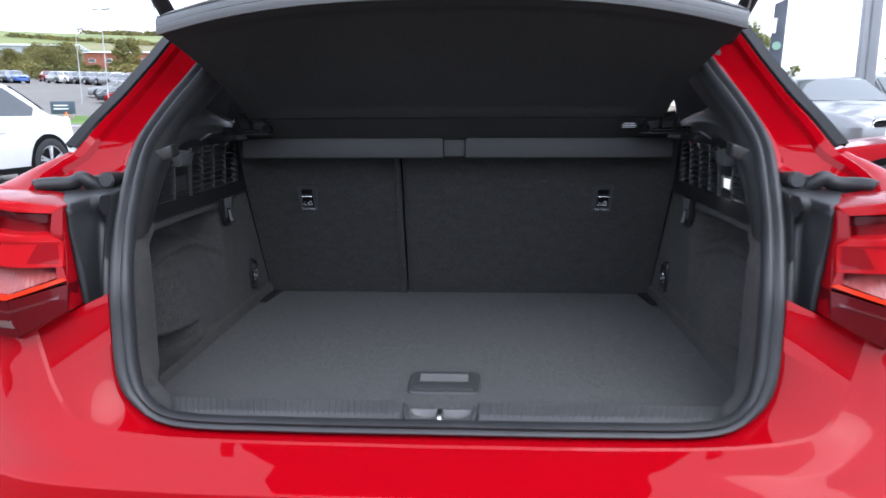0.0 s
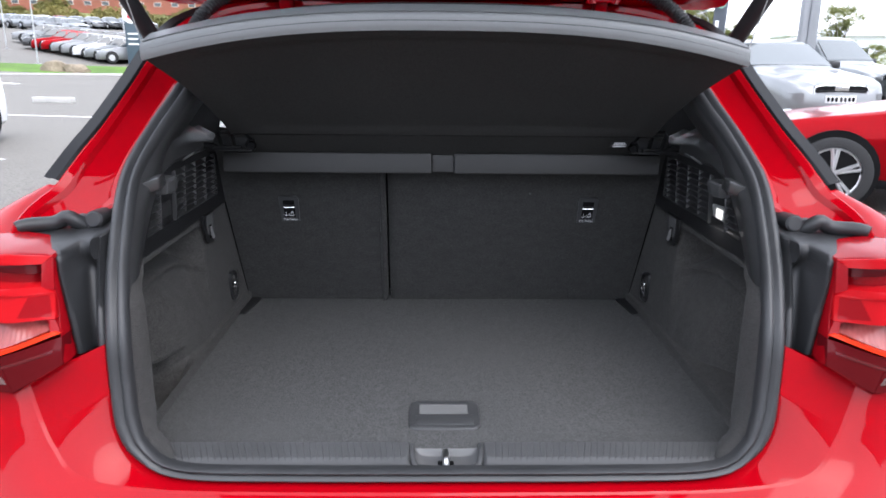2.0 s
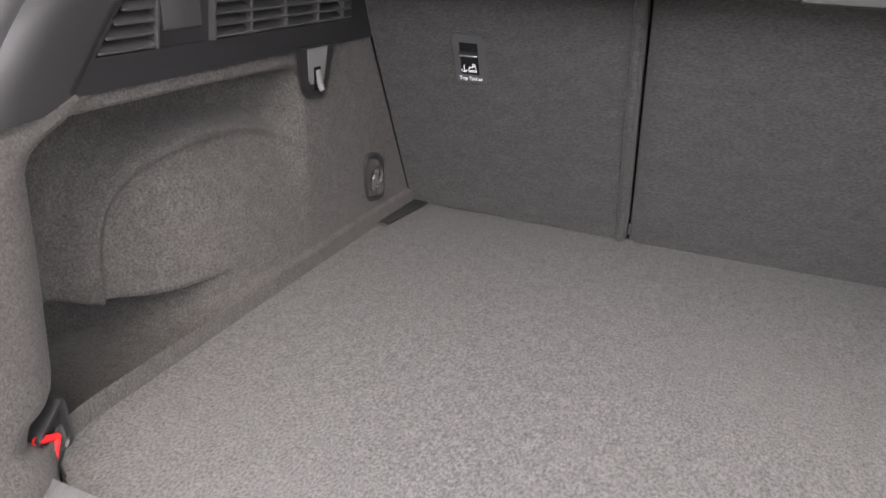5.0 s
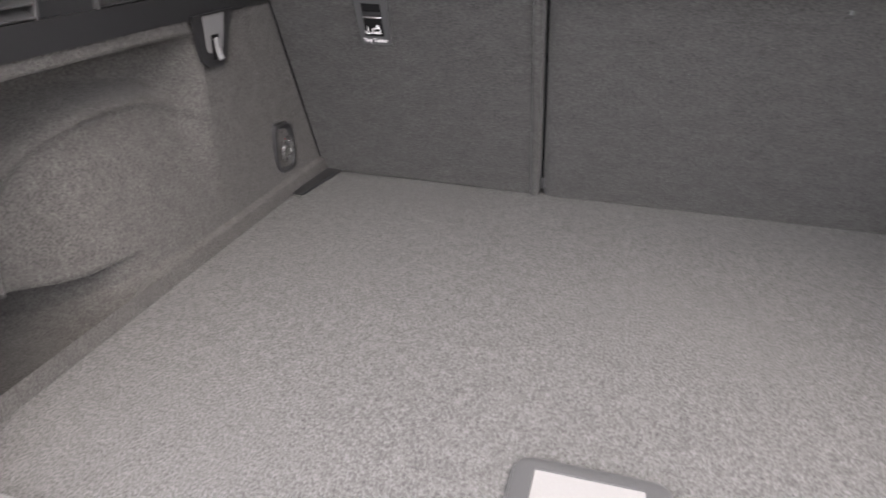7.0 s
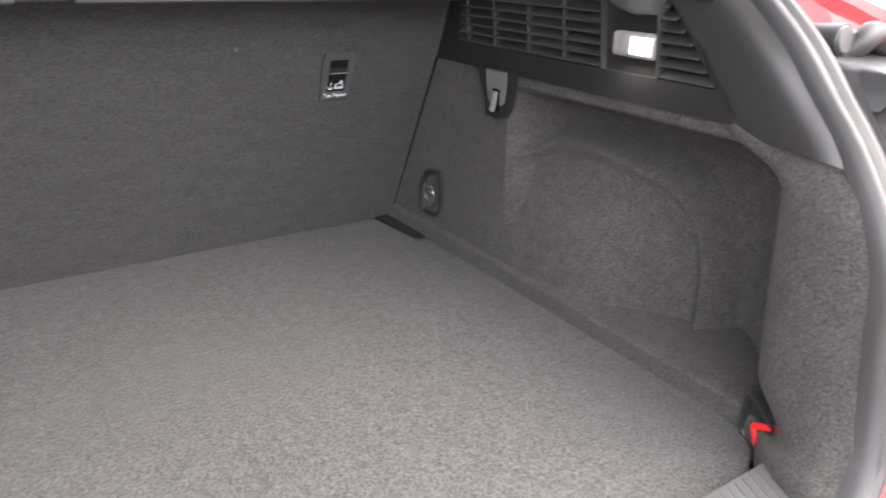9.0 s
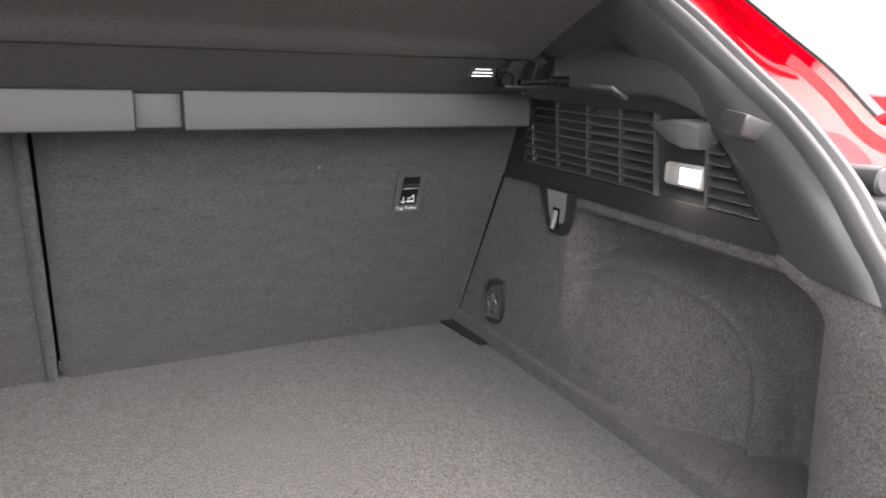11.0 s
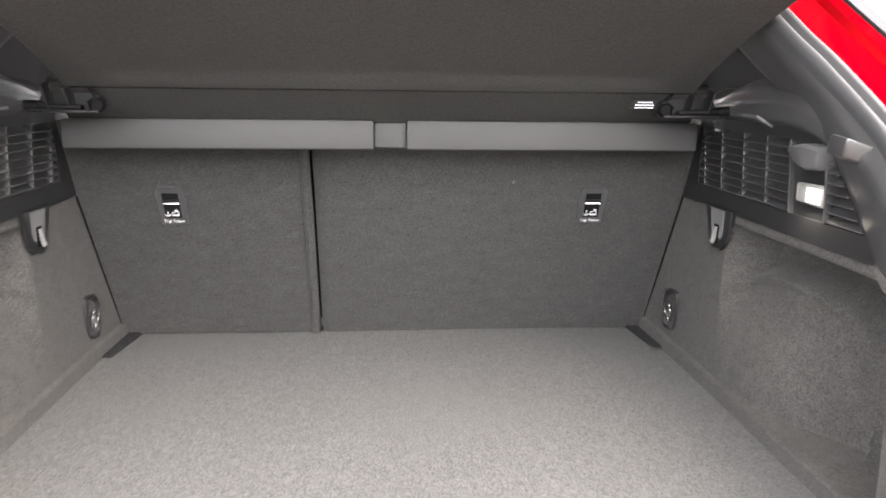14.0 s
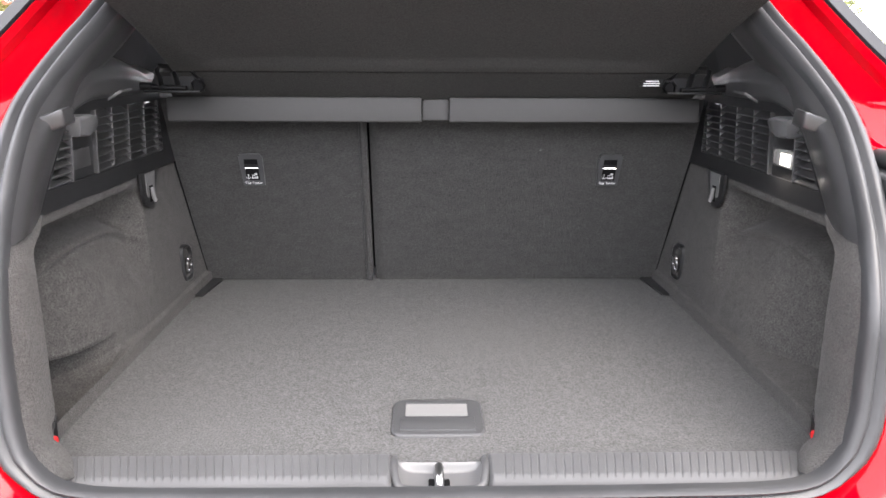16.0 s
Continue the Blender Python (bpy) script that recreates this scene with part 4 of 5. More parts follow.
            row.append(on_lamp(fx + (bx - fx) * t, fz + (bz - fz) * t + .0012 * (k % 2), -.001 - .023 * t))
        rows.append(row)
    loft(bm, rows)
    put("reflector", bm, LENS_CLEAR, lamp, "pale ribbed reflector", smooth=0)
    tile("reflector_wall", [(.707, .992), (.735, .996), (.775, .958), (.755, .951)], LENS_BRIGHT, -.006)
    tile("outer_corner", [(.737, .998), (.791, 1.0), (.803, .955), (.776, .957)], LENS_RED)
    tile("inner_corner", [(.599, .979), (.607, .980), (.605, .962), (.590, .956)], LENS_RIM)
    # thin light guide bent round the lower edge
    tile("light_guide", [(.591, .959), (.600, .9625), (.673, .9405), (.673, .9335)], LENS_GUIDE, .006, "thin orange-red light guide")
    tile("light_guide", [(.673, .9405), (.776, .953), (.802, .957), (.802, .950), (.673, .9335)], LENS_GUIDE, .006)
    tile("smoked_band", [(.589, .953), (.673, .932), (.660, .872), (.625, .892), (.587, .913)], LENS_SMOKE, .003, "smoked lower lens")
    tile("smoked_band", [(.673, .932), (.802, .949), (.801, .902), (.722, .879), (.660, .872)], LENS_SMOKE, .003)
    tile("glow_line", [(.600, .936), (.673, .916), (.673, .911), (.600, .931)], LENS_DEEP, .0038, back=0)
    tile("glow_line", [(.673, .916), (.795, .934), (.795, .929), (.673, .911)], LENS_DEEP, .0038, back=0)
    tile("reversing_strip", [(.672, .899), (.796, .916), (.795, .900), (.667, .887)], LENS_REVERSE, .0045, "pale reversing-light strip", back=0)

# ---- black gutter between seal and lamp, rolling over into a plateau ----
bm = bmesh.new()
rings = []


def gutter_ring(z):
    i = next(j for j in range(12, 60) if HALF[j + 1].z >= z)
    p = HALF[i].lerp(HALF[i + 1], min(1.0, max(0.0, (z - HALF[i].z) / (HALF[i + 1].z - HALF[i].z))))
    lx = float(np.interp(z, [.900, .97, 1.03, 1.086], [.583, .590, .597, .602]))
    fill = step(z, 1.030, 1.066)
    deep = .055 + .55 * p.y
    deep = deep + (.048 + .35 * p.y - deep) * fill
    w = lx - p.x
    return [Vector((p.x - .004, p.y + .012, z)), Vector((p.x + .004, p.y + .002, z)), Vector((p.x + .16 * w, p.y * .85 + .002, z)), Vector((p.x + .26 * w, p.y * .85 + .004, z)), Vector((p.x + .33 * w, deep - .004, z)),
            Vector((p.x + .42 * w, deep, z)), Vector((p.x + .62 * w, deep, z)), Vector((p.x + .74 * w, deep - .008 * (1 - fill), z)), Vector((p.x + .80 * w, .040 + .004 * fill, z)), Vector((p.x + .88 * w, .033 + .004 * fill, z)), Vector((lx - .001, .034 + .004 * fill, z)), Vector((lx + .004, .050, z))]


for k in range(19):
    rings.append(gutter_ring(.914 + .154 * k / 18))
last = rings[-1]
for yy, zz, reach in ((.048, 1.0735, .004), (.060, 1.0775, .02), (.085, 1.081, .055), (.115, 1.085, .085), (.150, 1.090, .100), (.185, 1.096, .105), (.215, 1.105, .105)):
    row = []
    for j, q in enumerate(last):
        y = max(q.y + .2 * (yy - .048) + .004, yy + .0)
        x = q.x + reach * max(0, (j - 6) / 5) ** 1.2
        row.append(Vector((x, y, zz + .10 * max(0, y - yy))))
    rings.append(row)
loft(bm, rings)
both("gutter_panel", bm, BLACK, car, "black plastic drain channel panel", smooth=70)
# grab rail with its hump, and the disc fin beside the bump stop
bm = bmesh.new()
tube(bm, spline([(.607, .158, 1.088), (.617, .150, 1.101), (.630, .148, 1.108), (.642, .147, 1.102), (.654, .143, 1.0985), (.672, .136, 1.0985), (.688, .126, 1.0985), (.699, .117, 1.0965)], 36), lambda t: .0125 - .002 * abs(2 * t - 1) ** 6, 12)
both("tray_rail", bm, BLACK, car, smooth=70)
bm = bmesh.new()
rod(bm, (.609, .158, 1.092), (.609, .150, 1.092), .021, .019, 24)
both("stop_fin", bm, BLACK, car)
bm = bmesh.new()
rod(bm, (.589, .215, 1.100), (.589, .152, 1.104), .0145, .0145, 24)
rod(bm, (.589, .153, 1.104), (.589, .149, 1.1045), .0145, .0115, 24)
both("bump_stop", bm, RUBBER, car, "round black rubber bump stop")

# ---- red flange of the rear pillar, up to the roof ----
upper_rim = [p for p in HALF if p.z > 1.112]
inner_edge = spline([(.662, .122, 1.078), (.628, .168, 1.090)] + [p + Vector((-.004, .010, 0)) for p in upper_rim], 76)
CREST = [(.695, .085, 1.083), (.707, .150, 1.108), (.698, .195, 1.129), (.683, .225, 1.146), (.655, .275, 1.199), (.634, .335, 1.245), (.614, .430, 1.313), (.594, .545, 1.393), (.552, .640, 1.451), (.44, .71, 1.488), (.20, .75, 1.498), (0, .755, 1.50)]
outer_edge = spline(CREST, 76)
bm = bmesh.new()
rings = []
for a, b in zip(inner_edge, outer_edge):
    d = b - a
    up = Vector((0, -.6, .8)) * min(1.0, d.length / .06)
    rings.append([a, a + d * .05 + up * .003, a.lerp(b, .20) + up * -.003, a.lerp(b, .27) + up * -.012, a.lerp(b, .50) + up * -.013, a.lerp(b, .78) + up * -.007, a.lerp(b, .83) + up * .003, a.lerp(b, .95) + up * .007, a.lerp(b, .985) + up * .005, b])
rings.insert(0, [p + Vector((0, .012, -.030)) for p in rings[0]])
loft(bm, rings)
both("pillar_flange", bm, RED, car, "red painted rear pillar flange", smooth=30)
first = next(i for i, p in enumerate(outer_edge) if p.y > .222)
bm = bmesh.new()
loft(bm, [[p, p + Vector((.006, -.003, .005)), p + Vector((.029, .003, .008)), p + Vector((.033, .03, 0))] for p in outer_edge[first:60]])
both("window_strip", bm, shader("gloss_black_strip", (.008, .008, .009), .4, coat=.05, specular=.15), car, "gloss black window edge strip", smooth=40)
bm = bmesh.new()
loft(bm, [[p + Vector((.028, .007, .006)), p + Vector((.032, .011, .007)), p + Vector((.040, .10, -.01)), p + Vector((.046, .22, -.03))] for p in outer_edge[first:58]])
both("pillar_blade", bm, SILVER, car, "silver pillar blade", smooth=40)


# ---- shoulder of the quarter panel, from the lamp's top to the pillar ----
def shoulder_skin(rows, count):
    """A smooth skin through a few cross lines."""
    lines = [spline(r, 16) for r in rows]
    columns = [spline([l[k] for l in lines], count) for k in range(16)]
    out = bmesh.new()
    loft(out, [[c[k] for c in columns] for k in range(count)])
    return out


both("quarter_shoulder", shoulder_skin((
    ((.692, .082, 1.068), (.715, .086, 1.080), (.752, .100, 1.083), (.785, .120, 1.062), (.810, .135, 1.02)),
    ((.694, .080, 1.083), (.716, .083, 1.094), (.752, .097, 1.097), (.787, .117, 1.076), (.812, .132, 1.03)),
    ((.707, .150, 1.108), (.722, .152, 1.114), (.756, .158, 1.109), (.800, .168, 1.085), (.830, .185, 1.04)),
    ((.697, .197, 1.130), (.712, .200, 1.134), (.745, .206, 1.124), (.800, .222, 1.090), (.838, .24, 1.05)),
    ((.683, .227, 1.147), (.700, .232, 1.148), (.735, .250, 1.132), (.800, .300, 1.090), (.845, .34, 1.06))), 20), RED, car, smooth=50)
both("lamp_surround", shoulder_skin((
    ((.640, .048, 1.072), (.700, .046, 1.088), (.748, .060, 1.090), (.785, .090, 1.067), (.800, .115, 1.03)),
    ((.660, .060, 1.078), (.704, .060, 1.092), (.749, .074, 1.095), (.786, .100, 1.072), (.805, .122, 1.03)),
    ((.682, .074, 1.081), (.713, .078, 1.093), (.751, .092, 1.097), (.787, .113, 1.075), (.811, .129, 1.03)),
    ((.684, .076, 1.070), (.713, .080, 1.082), (.751, .094, 1.085), (.785, .114, 1.065), (.809, .130, 1.02))), 12), RED, car, smooth=50)


# ---- the car's flanks, roof and cabin shell ----
def flank(u, v):
    y = .13 + 3.85 * u
    z = .30 + .78 * v
    bulge = float(np.interp(z, [.30, .55, .75, .92, 1.08], [.84, .876, .888, .882, .845]))
    end = 1 - .07 * step(.6 - y, 0, .5) - .16 * step(y, 3.2, 3.98)
    return bulge * end, y + .08 * (1 - v) * 0, z


both("flank", sheet(flank, 50, 14, (-.012, 0, 0)), RED, car, "red body side", smooth=50)


def roof_pt(u, v):
    y = .74 + 1.34 * u
    x = (2 * v - 1) * float(np.interp(y, [.74, 1.2, 2.1], [.565, .59, .56]))
    return x, y, 1.498 + .014 * math.sin(math.pi * min(1, .25 + u * .7)) - .035 * (x / .58) ** 4


part("roof", sheet(roof_pt, 16, 20, (0, 0, -.012)), RED, car, "red roof panel", smooth=60)
part("headliner", sheet(lambda u, v: Vector(roof_pt(.0 + u, .02 + .96 * v)) - Vector((0, .08 * (1 - u), .035)), 12, 16, (0, 0, -.006)), HEADLINER, car, "dark grey headliner", smooth=60)
part("roof_trim", sheet(lambda u, v: ((2 * u - 1) * .40, .610 + .16 * v, 1.456 + .010 * v - .05 * abs(2 * u - 1) ** 4), 20, 4, (0, 0, .006)), CABIN, car, "black roof end trim", smooth=60)
part("bonnet", sheet(lambda u, v: ((2 * v - 1) * (.80 - .10 * u), 3.0 + .98 * u, 1.06 - .17 * u ** 1.6 - .05 * (2 * v - 1) ** 4), 10, 12, (0, 0, -.012)), RED, car, "red bonnet", smooth=60)
part("front_bumper", sheet(lambda u, v: ((2 * v - 1) * (.80 - .05 * abs(2 * v - 1) ** 6), 4.02 - .20 * abs(2 * v - 1) ** 3 - .04 * (u - .5) ** 2, .28 + .62 * u), 8, 16, (0, -.012, 0)), RED, car, smooth=60)
part("windscreen", sheet(lambda u, v: ((2 * v - 1) * (.56 + .14 * u), 2.07 + .90 * u, 1.492 - .42 * u), 6, 8, (0, 0, .005)), GLASS, car, "clear windscreen", smooth=60).visible_shadow = False
part("dashboard", boxed((1.36, .34, .30), (0, 2.86, .92), bevel=.04), CABIN, car, "black dashboard")
part("cabin_floor", boxed((1.60, 3.6, .04), (0, 2.0, .30)), CABIN, car)
part("boot_under_tray", boxed((1.12, .90, .03), (0, .46, .660)), GAP, car)
for s in (1, -1):
    def cp(name, pts, d, mat, lab="", bev=.004):
        q = part(name, prismed([(s * x, y, z) for x, y, z in pts], (s * d[0], d[1], d[2]), bev), mat, car, lab)
        return q

    cp("window_rail", [(.560, .76, 1.475), (.57, 2.08, 1.47), (.59, 2.08, 1.44), (.585, .76, 1.44)], (-.03, 0, 0), CABIN)
    cp("rear_pillar", [(.60, .78, 1.40), (.57, .98, 1.43), (.72, 1.20, 1.10), (.76, .80, 1.10)], (-.03, 0, 0), CABIN, "black cabin pillar")
    cp("door_pillar", [(.585, 1.45, 1.45), (.585, 1.54, 1.45), (.78, 1.66, 1.06), (.78, 1.52, 1.06)], (-.04, 0, 0), RED, "red door pillar")
    cp("front_pillar", [(.57, 2.04, 1.48), (.57, 2.12, 1.47), (.71, 3.00, 1.06), (.71, 2.88, 1.06)], (-.04, 0, 0), CABIN)
    cp("door_lining", [(.80, .85, 1.07), (.80, 3.0, 1.07), (.82, 3.0, .45), (.82, .85, .45)], (-.05, 0, 0), CABIN)
    g = part("side_glass", sheet(lambda u, v: (s * (.815 - .23 * v), .80 + .10 * v + (2.10 - .92 * v) * u, 1.075 + .36 * v), 6, 4, (s * -.004, 0, 0)), GLASS, car, "clear side window")
    g.visible_shadow = False
    q = part("quarter_glass", prismed([(s * .74, .42, 1.14), (s * .635, .64, 1.40), (s * .625, .78, 1.42), (s * .75, .80, 1.10)], (s * -.004, 0, 0)), GLASS, car, "small quarter window")
    q.visible_shadow = False
    bm = bmesh.new()
    tube(bm, spline([(s * .50, 1.02, 1.425), (s * .485, 1.05, 1.39), (s * .485, 1.17, 1.385), (s * .50, 1.20, 1.42)], 16), .010, 8)
    part("grab_handle", bm, LIGHT_PLASTIC, car, "pale grab handle")
    # road wheels
    for y in (.76, 3.36):
        bm = bmesh.new()
        tube(bm, [(s * .79, y + .275 * math.cos(a), .325 + .275 * math.sin(a)) for a in np.linspace(0, math.tau, 33)[:-1]], .055, 10, closed=True)
        w = part("wheel", bm, TYRE, car, "black tyre on an alloy rim")
        bm = bmesh.new()
        rod(bm, (s * .80, y, .325), (s * .83, y, .325), .05, sides=16)
        for k in range(5):
            a = k * math.tau / 5
            rod(bm, (s * .825, y, .325), (s * .82, y + .225 * math.cos(a), .325 + .225 * math.sin(a)), .022, .018, 8)
        part("rim", bm, ALLOY, w)

mirror = part("cabin_mirror", boxed((.235, .030, .062), (.02, 2.16, 1.385), (6, 0, 4), .016), CABIN, car, "black rear-view mirror")
part("mirror_stem", rodded((.02, 2.18, 1.41), (.02, 2.19, 1.465), .014), CABIN, mirror)
part("mirror_glass", boxed((.215, .002, .046), (.021, 2.1435, 1.384), (6, 0, 4), .0008), CHROME, mirror)
part("sensor_pod", boxed((.16, .16, .04), (.0, 2.02, 1.458), (-4, 0, 0), .015), CABIN, car)
for s in (1, -1):
    sv = part("sun_visor", boxed((.40, .16, .016), (s * .32, 1.98, 1.462), (-3, 0, 0), .006), HEADLINER, car)
    part("visor_label", boxed((.11, .028, .001), (s * .30, 1.96, 1.4525), (-3, 0, 0)), LABEL_WHITE, sv)
    hr = thing("rear_headrest", "rounded black rear headrest on the seat back", "headrest", group="rear headrests")
    bm = boxed((.205, .085, .165), (s * .29, .975, 1.318), (-10, 0, 0), .040, 5)
    part("cushion", bm, LEATHER, hr)
    for d in (-.05, .05):
        part("post", rodded((s * .29 + d, .960, 1.13), (s * .29 + d, .972, 1.27), .006), CHROME, hr)
    fs = thing("front_seat", "black front seat with headrest", "car seat", group="front seats")
    part("backrest", boxed((.50, .13, .62), (s * .36, 1.72, .92), (-14, 0, 0), .05, 4), LEATHER, fs)
    part("headrest", boxed((.26, .09, .17), (s * .36, 1.64, 1.275), (-10, 0, 0), .04, 4), LEATHER, fs)
    part("cushion", boxed((.50, .50, .14), (s * .36, 2.0, .60), bevel=.05), LEATHER, fs)

# ---- raised tailgate ----
gate_bm = bmesh.new()
# side profile from hinge to lower edge, open: glass part climbs, lower part lies nearly level
GATE = [(.755, 1.505), (.695, 1.500), (.645, 1.520), (.55, 1.610), (.42, 1.745), (.30, 1.860), (.19, 1.925), (.03, 1.945), (-.11, 1.93), (-.19, 1.90)]


def gate_half(t):
    return float(np.interp(t, [0, .08, .5, .7, 1], [.53, .635, .66, .63, .56]))


gpath = spline([(0, y, z) for y, z in GATE], 40)


def gate_pt(i, v, lift):
    """v from -1 to 1 across; lift towards the outside skin."""
    p = gpath[i]
    a, b = gpath[max(0, i - 1)], gpath[min(39, i + 1)]
    t = (b - a).normalized()
    nrm = Vector((1, 0, 0)).cross(t)
    if nrm.z < 0:
        nrm = -nrm
    h = gate_half(i / 39)
    return Vector((v * h, p.y, p.z)) + nrm * (lift - .035 * abs(v) ** 4)


gate = part("tailgate", bmesh.new(), RED, car, "red tailgate, fully raised")
rings = []
for i in range(40):
    across = [gate_pt(i, -1 + 2 * k / 24, .055) for k in range(25)]
    under = [gate_pt(i, 1 - 2 * k / 24, .0 + .018 * (abs(1 - 2 * k / 24) > .9)) for k in range(25)]
    rings.append(across + under)
loft(gate_bm, rings, closed=True, cap=True)
bmesh.ops.recalc_face_normals(gate_bm, faces=gate_bm.faces)
gate_bm.to_mesh(gate.data)
gate.data.polygons.foreach_set("use_smooth", [True] * len(gate.data.polygons))
gate.data.set_sharp_from_angle(angle=radians(35))
gate_bm.free()
bm = bmesh.new()
loft(bm, [[gate_pt(i, (-1 + 2 * k / 20) * .86, -.004 - .012 * math.sin(math.pi * (i - 4) / 35) ** .3) for k in range(21)] for i in range(4, 39)])
part("gate_lining", bm, PANEL, gate, "charcoal plastic tailgate lining", smooth=50)
bm = bmesh.new()
loft(bm, [[gate_pt(i, (-1 + 2 * k / 20) * .70, -.020) for k in range(21)] for i in range(8, 22)])
part("rear_window", bm, TINTED, gate, "dark rear window seen from below", smooth=50)
part("gate_latch", boxed((.09, .10, .03), (0, -.08, 1.905), (0, 0, 0), .008), GREY_PLASTIC, gate, "grey latch housing")
both("strut", rodded((.578, .52, 1.362), (.690, .12, 1.82), .0165, .0165, 16), BLACK, car, "black tailgate strut")
both("strut_foot", boxed((.02, .03, .05), (.580, .53, 1.352), bevel=.005), BLACK, car)
bm = bmesh.new()
hose = spline([(.435, .668, 1.515), (.475, .645, 1.500), (.512, .608, 1.465), (.535, .570, 1.420), (.543, .540, 1.385)], 160)
tube(bm, hose, lambda t: .0125 + .0030 * math.cos(t * math.tau * 26), 12)
both("wiring_hose", bm, RUBBER, car, "corrugated black rubber cable hose", smooth=80)
bm = bmesh.new()
box(bm, (.075, .04, .012), (.355, .665, 1.498), (0, 0, 0), .003)
box(bm, (.028, .05, .040), (.355, .690, 1.490), (20, 0, 0), .004)
rod(bm, (.330, .650, 1.499), (.330, .650, 1.490), .008, sides=6)
rod(bm, (.380, .650, 1.499), (.380, .650, 1.490), .008, sides=6)
both("gate_hinge", bm, RED, car, "red tailgate hinge")


# ---- surroundings ----
def ground_z(x, y):
    """Level forecourt, rising to a hillside beyond the verge on one side."""
    d = math.hypot(x, y) if y > 0 else 0.0
    left = float(np.interp(d, [0, 5.5, 10.6, 43, 54, 91, 120, 160, 300, 800, 1100, 3000], [0, 0, .2, .38, 1.3, 4.1, 5.5, 8, 18, 76, 86, 86]))
    right = float(np.interp(d, [0, 5.5, 14, 20, 32, 120, 3000], [0, 0, .33, .42, .5, 1.0, 3]))
    w = step(-x / max(1.0, abs(y) + 8), -.10, .16)
    return left * w + right * (1 - w)


bm = bmesh.new()
axis = sorted({round(s * v, 2) for s in (1, -1) for v in (0, 3, 6, 10, 14, 19, 25, 32, 40, 50, 62, 76, 92, 110, 135, 165, 210, 270, 350, 450, 580, 750, 1000, 1400, 2400)})
loft(bm, [[Vector((x, y, ground_z(x, y))) for y in axis] for x in axis])
GROUND = bpy.data.materials.new("ground_by_distance")
GROUND.use_nodes = True
gn, gl = GROUND.node_tree.nodes, GROUND.node_tree.links
gb = gn["Principled BSDF"]
gb.inputs["Roughness"].default_value = 0.9
gco = gn.new("ShaderNodeTexCoord")
sep = gn.new("ShaderNodeSeparateXYZ")
gl.new(gco.outputs["Object"], sep.inputs[0])
far = gn.new("ShaderNodeMapRange")
far.inputs["From Min"].default_value, far.inputs["From Max"].default_value = 112, 116
gl.new(sep.outputs["Y"], far.inputs[0])


def ground_noise(scale, a, b, lo=.35, hi=.65):
    t = gn.new("ShaderNodeTexNoise")
    t.inputs["Scale"].default_value, t.inputs["Detail"].default_value = scale, 6
    gl.new(gco.outputs["Object"], t.inputs["Vector"])
    r = gn.new("ShaderNodeMapRange")
    r.inputs["From Min"].default_value, r.inputs["From Max"].default_value = lo, hi
    gl.new(t.outputs[0], r.inputs[0])
    x = gn.new("ShaderNodeMix")
    x.data_type = "RGBA"
    gl.new(r.outputs[0], x.inputs[0])
    for k, v in ((6, a), (7, b)):
        if isinstance(v, tuple):
            x.inputs[k].default_value = (*v, 1)
        else:
            gl.new(v, x.inputs[k])
    return x.outputs[2], t


tar, tar_noise = ground_noise(75, (.052, .048, .043), (.235, .218, .190), .38, .62)
tar2, _ = ground_noise(.3, (.095, .088, .080), (.155, .146, .130))
tmix = gn.new("ShaderNodeMix")
tmix.data_type = "RGBA"
tmix.inputs[0].default_value = .3
gl.new(tar, tmix.inputs[6])
gl.new(tar2, tmix.inputs[7])
field, _ = ground_noise(.02, (.10, .14, .035), (.19, .21, .06))
heath, _ = ground_noise(.006, field, (.19, .16, .08), .58, .66)
gm = gn.new("ShaderNodeMix")
gm.data_type = "RGBA"
gl.new(far.outputs[0], gm.inputs[0])
gl.new(tmix.outputs[2], gm.inputs[6])
gl.new(heath, gm.inputs[7])
gl.new(gm.outputs[2], gb.inputs["Base Color"])
gbump = gn.new("ShaderNodeBump")
gbump.inputs["Strength"].default_value, gbump.inputs["Distance"].default_value = .5, .006
gl.new(tar_noise.outputs[0], gbump.inputs["Height"])
gl.new(gbump.outputs[0], gb.inputs["Normal"])
tagged(obj("ground", bm, GROUND, smooth=60), "worn grey asphalt forecourt running out to hillside pasture", "ground", kind="structure")


def lay(name, outline, material, label, category, z=.004, n=12):
    """A thin sheet laid on the ground inside a four-cornered outline."""
    a, b, c, d = [Vector((*p, 0)) for p in outline]

    def f(u, v):
        p = a.lerp(b, u).lerp(d.lerp(c, u), v)
        return p.x, p.y, ground_z(p.x, p.y) + z

    return tagged(obj(name, sheet(f, n, n, (0, 0, -.003)), material, smooth=60), label, category, kind="structure")


lay("verge", [(-31, 33.5), (-15, 37.5), (-14, 43.5), (-33, 41)], GRASS, "strip of rough green grass along the road", "grass", .06, 20)
lay("bay_line", [(-9.0, 8.3), (-4.6, 7.6), (-4.6, 7.5), (-9.0, 8.2)], LINE, "white painted bay line on asphalt", "road marking")
lay("bay_line", [(-9.0, 13.5), (-5.0, 12.8), (-5.0, 12.7), (-9.0, 13.4)], LINE, "white painted bay line on asphalt", "road marking")
lay("guide_line", [(-17.4, 28.2), (-15.6, 26.8), (-15.5, 26.95), (-17.3, 28.35)], LINE, "pale painted guide line near the cone", "road marking")
lay("guide_line", [(-18.6, 26.6), (-15.6, 26.6), (-15.6, 26.75), (-18.6, 26.75)], LINE, "pale painted guide line near the cone", "road marking")
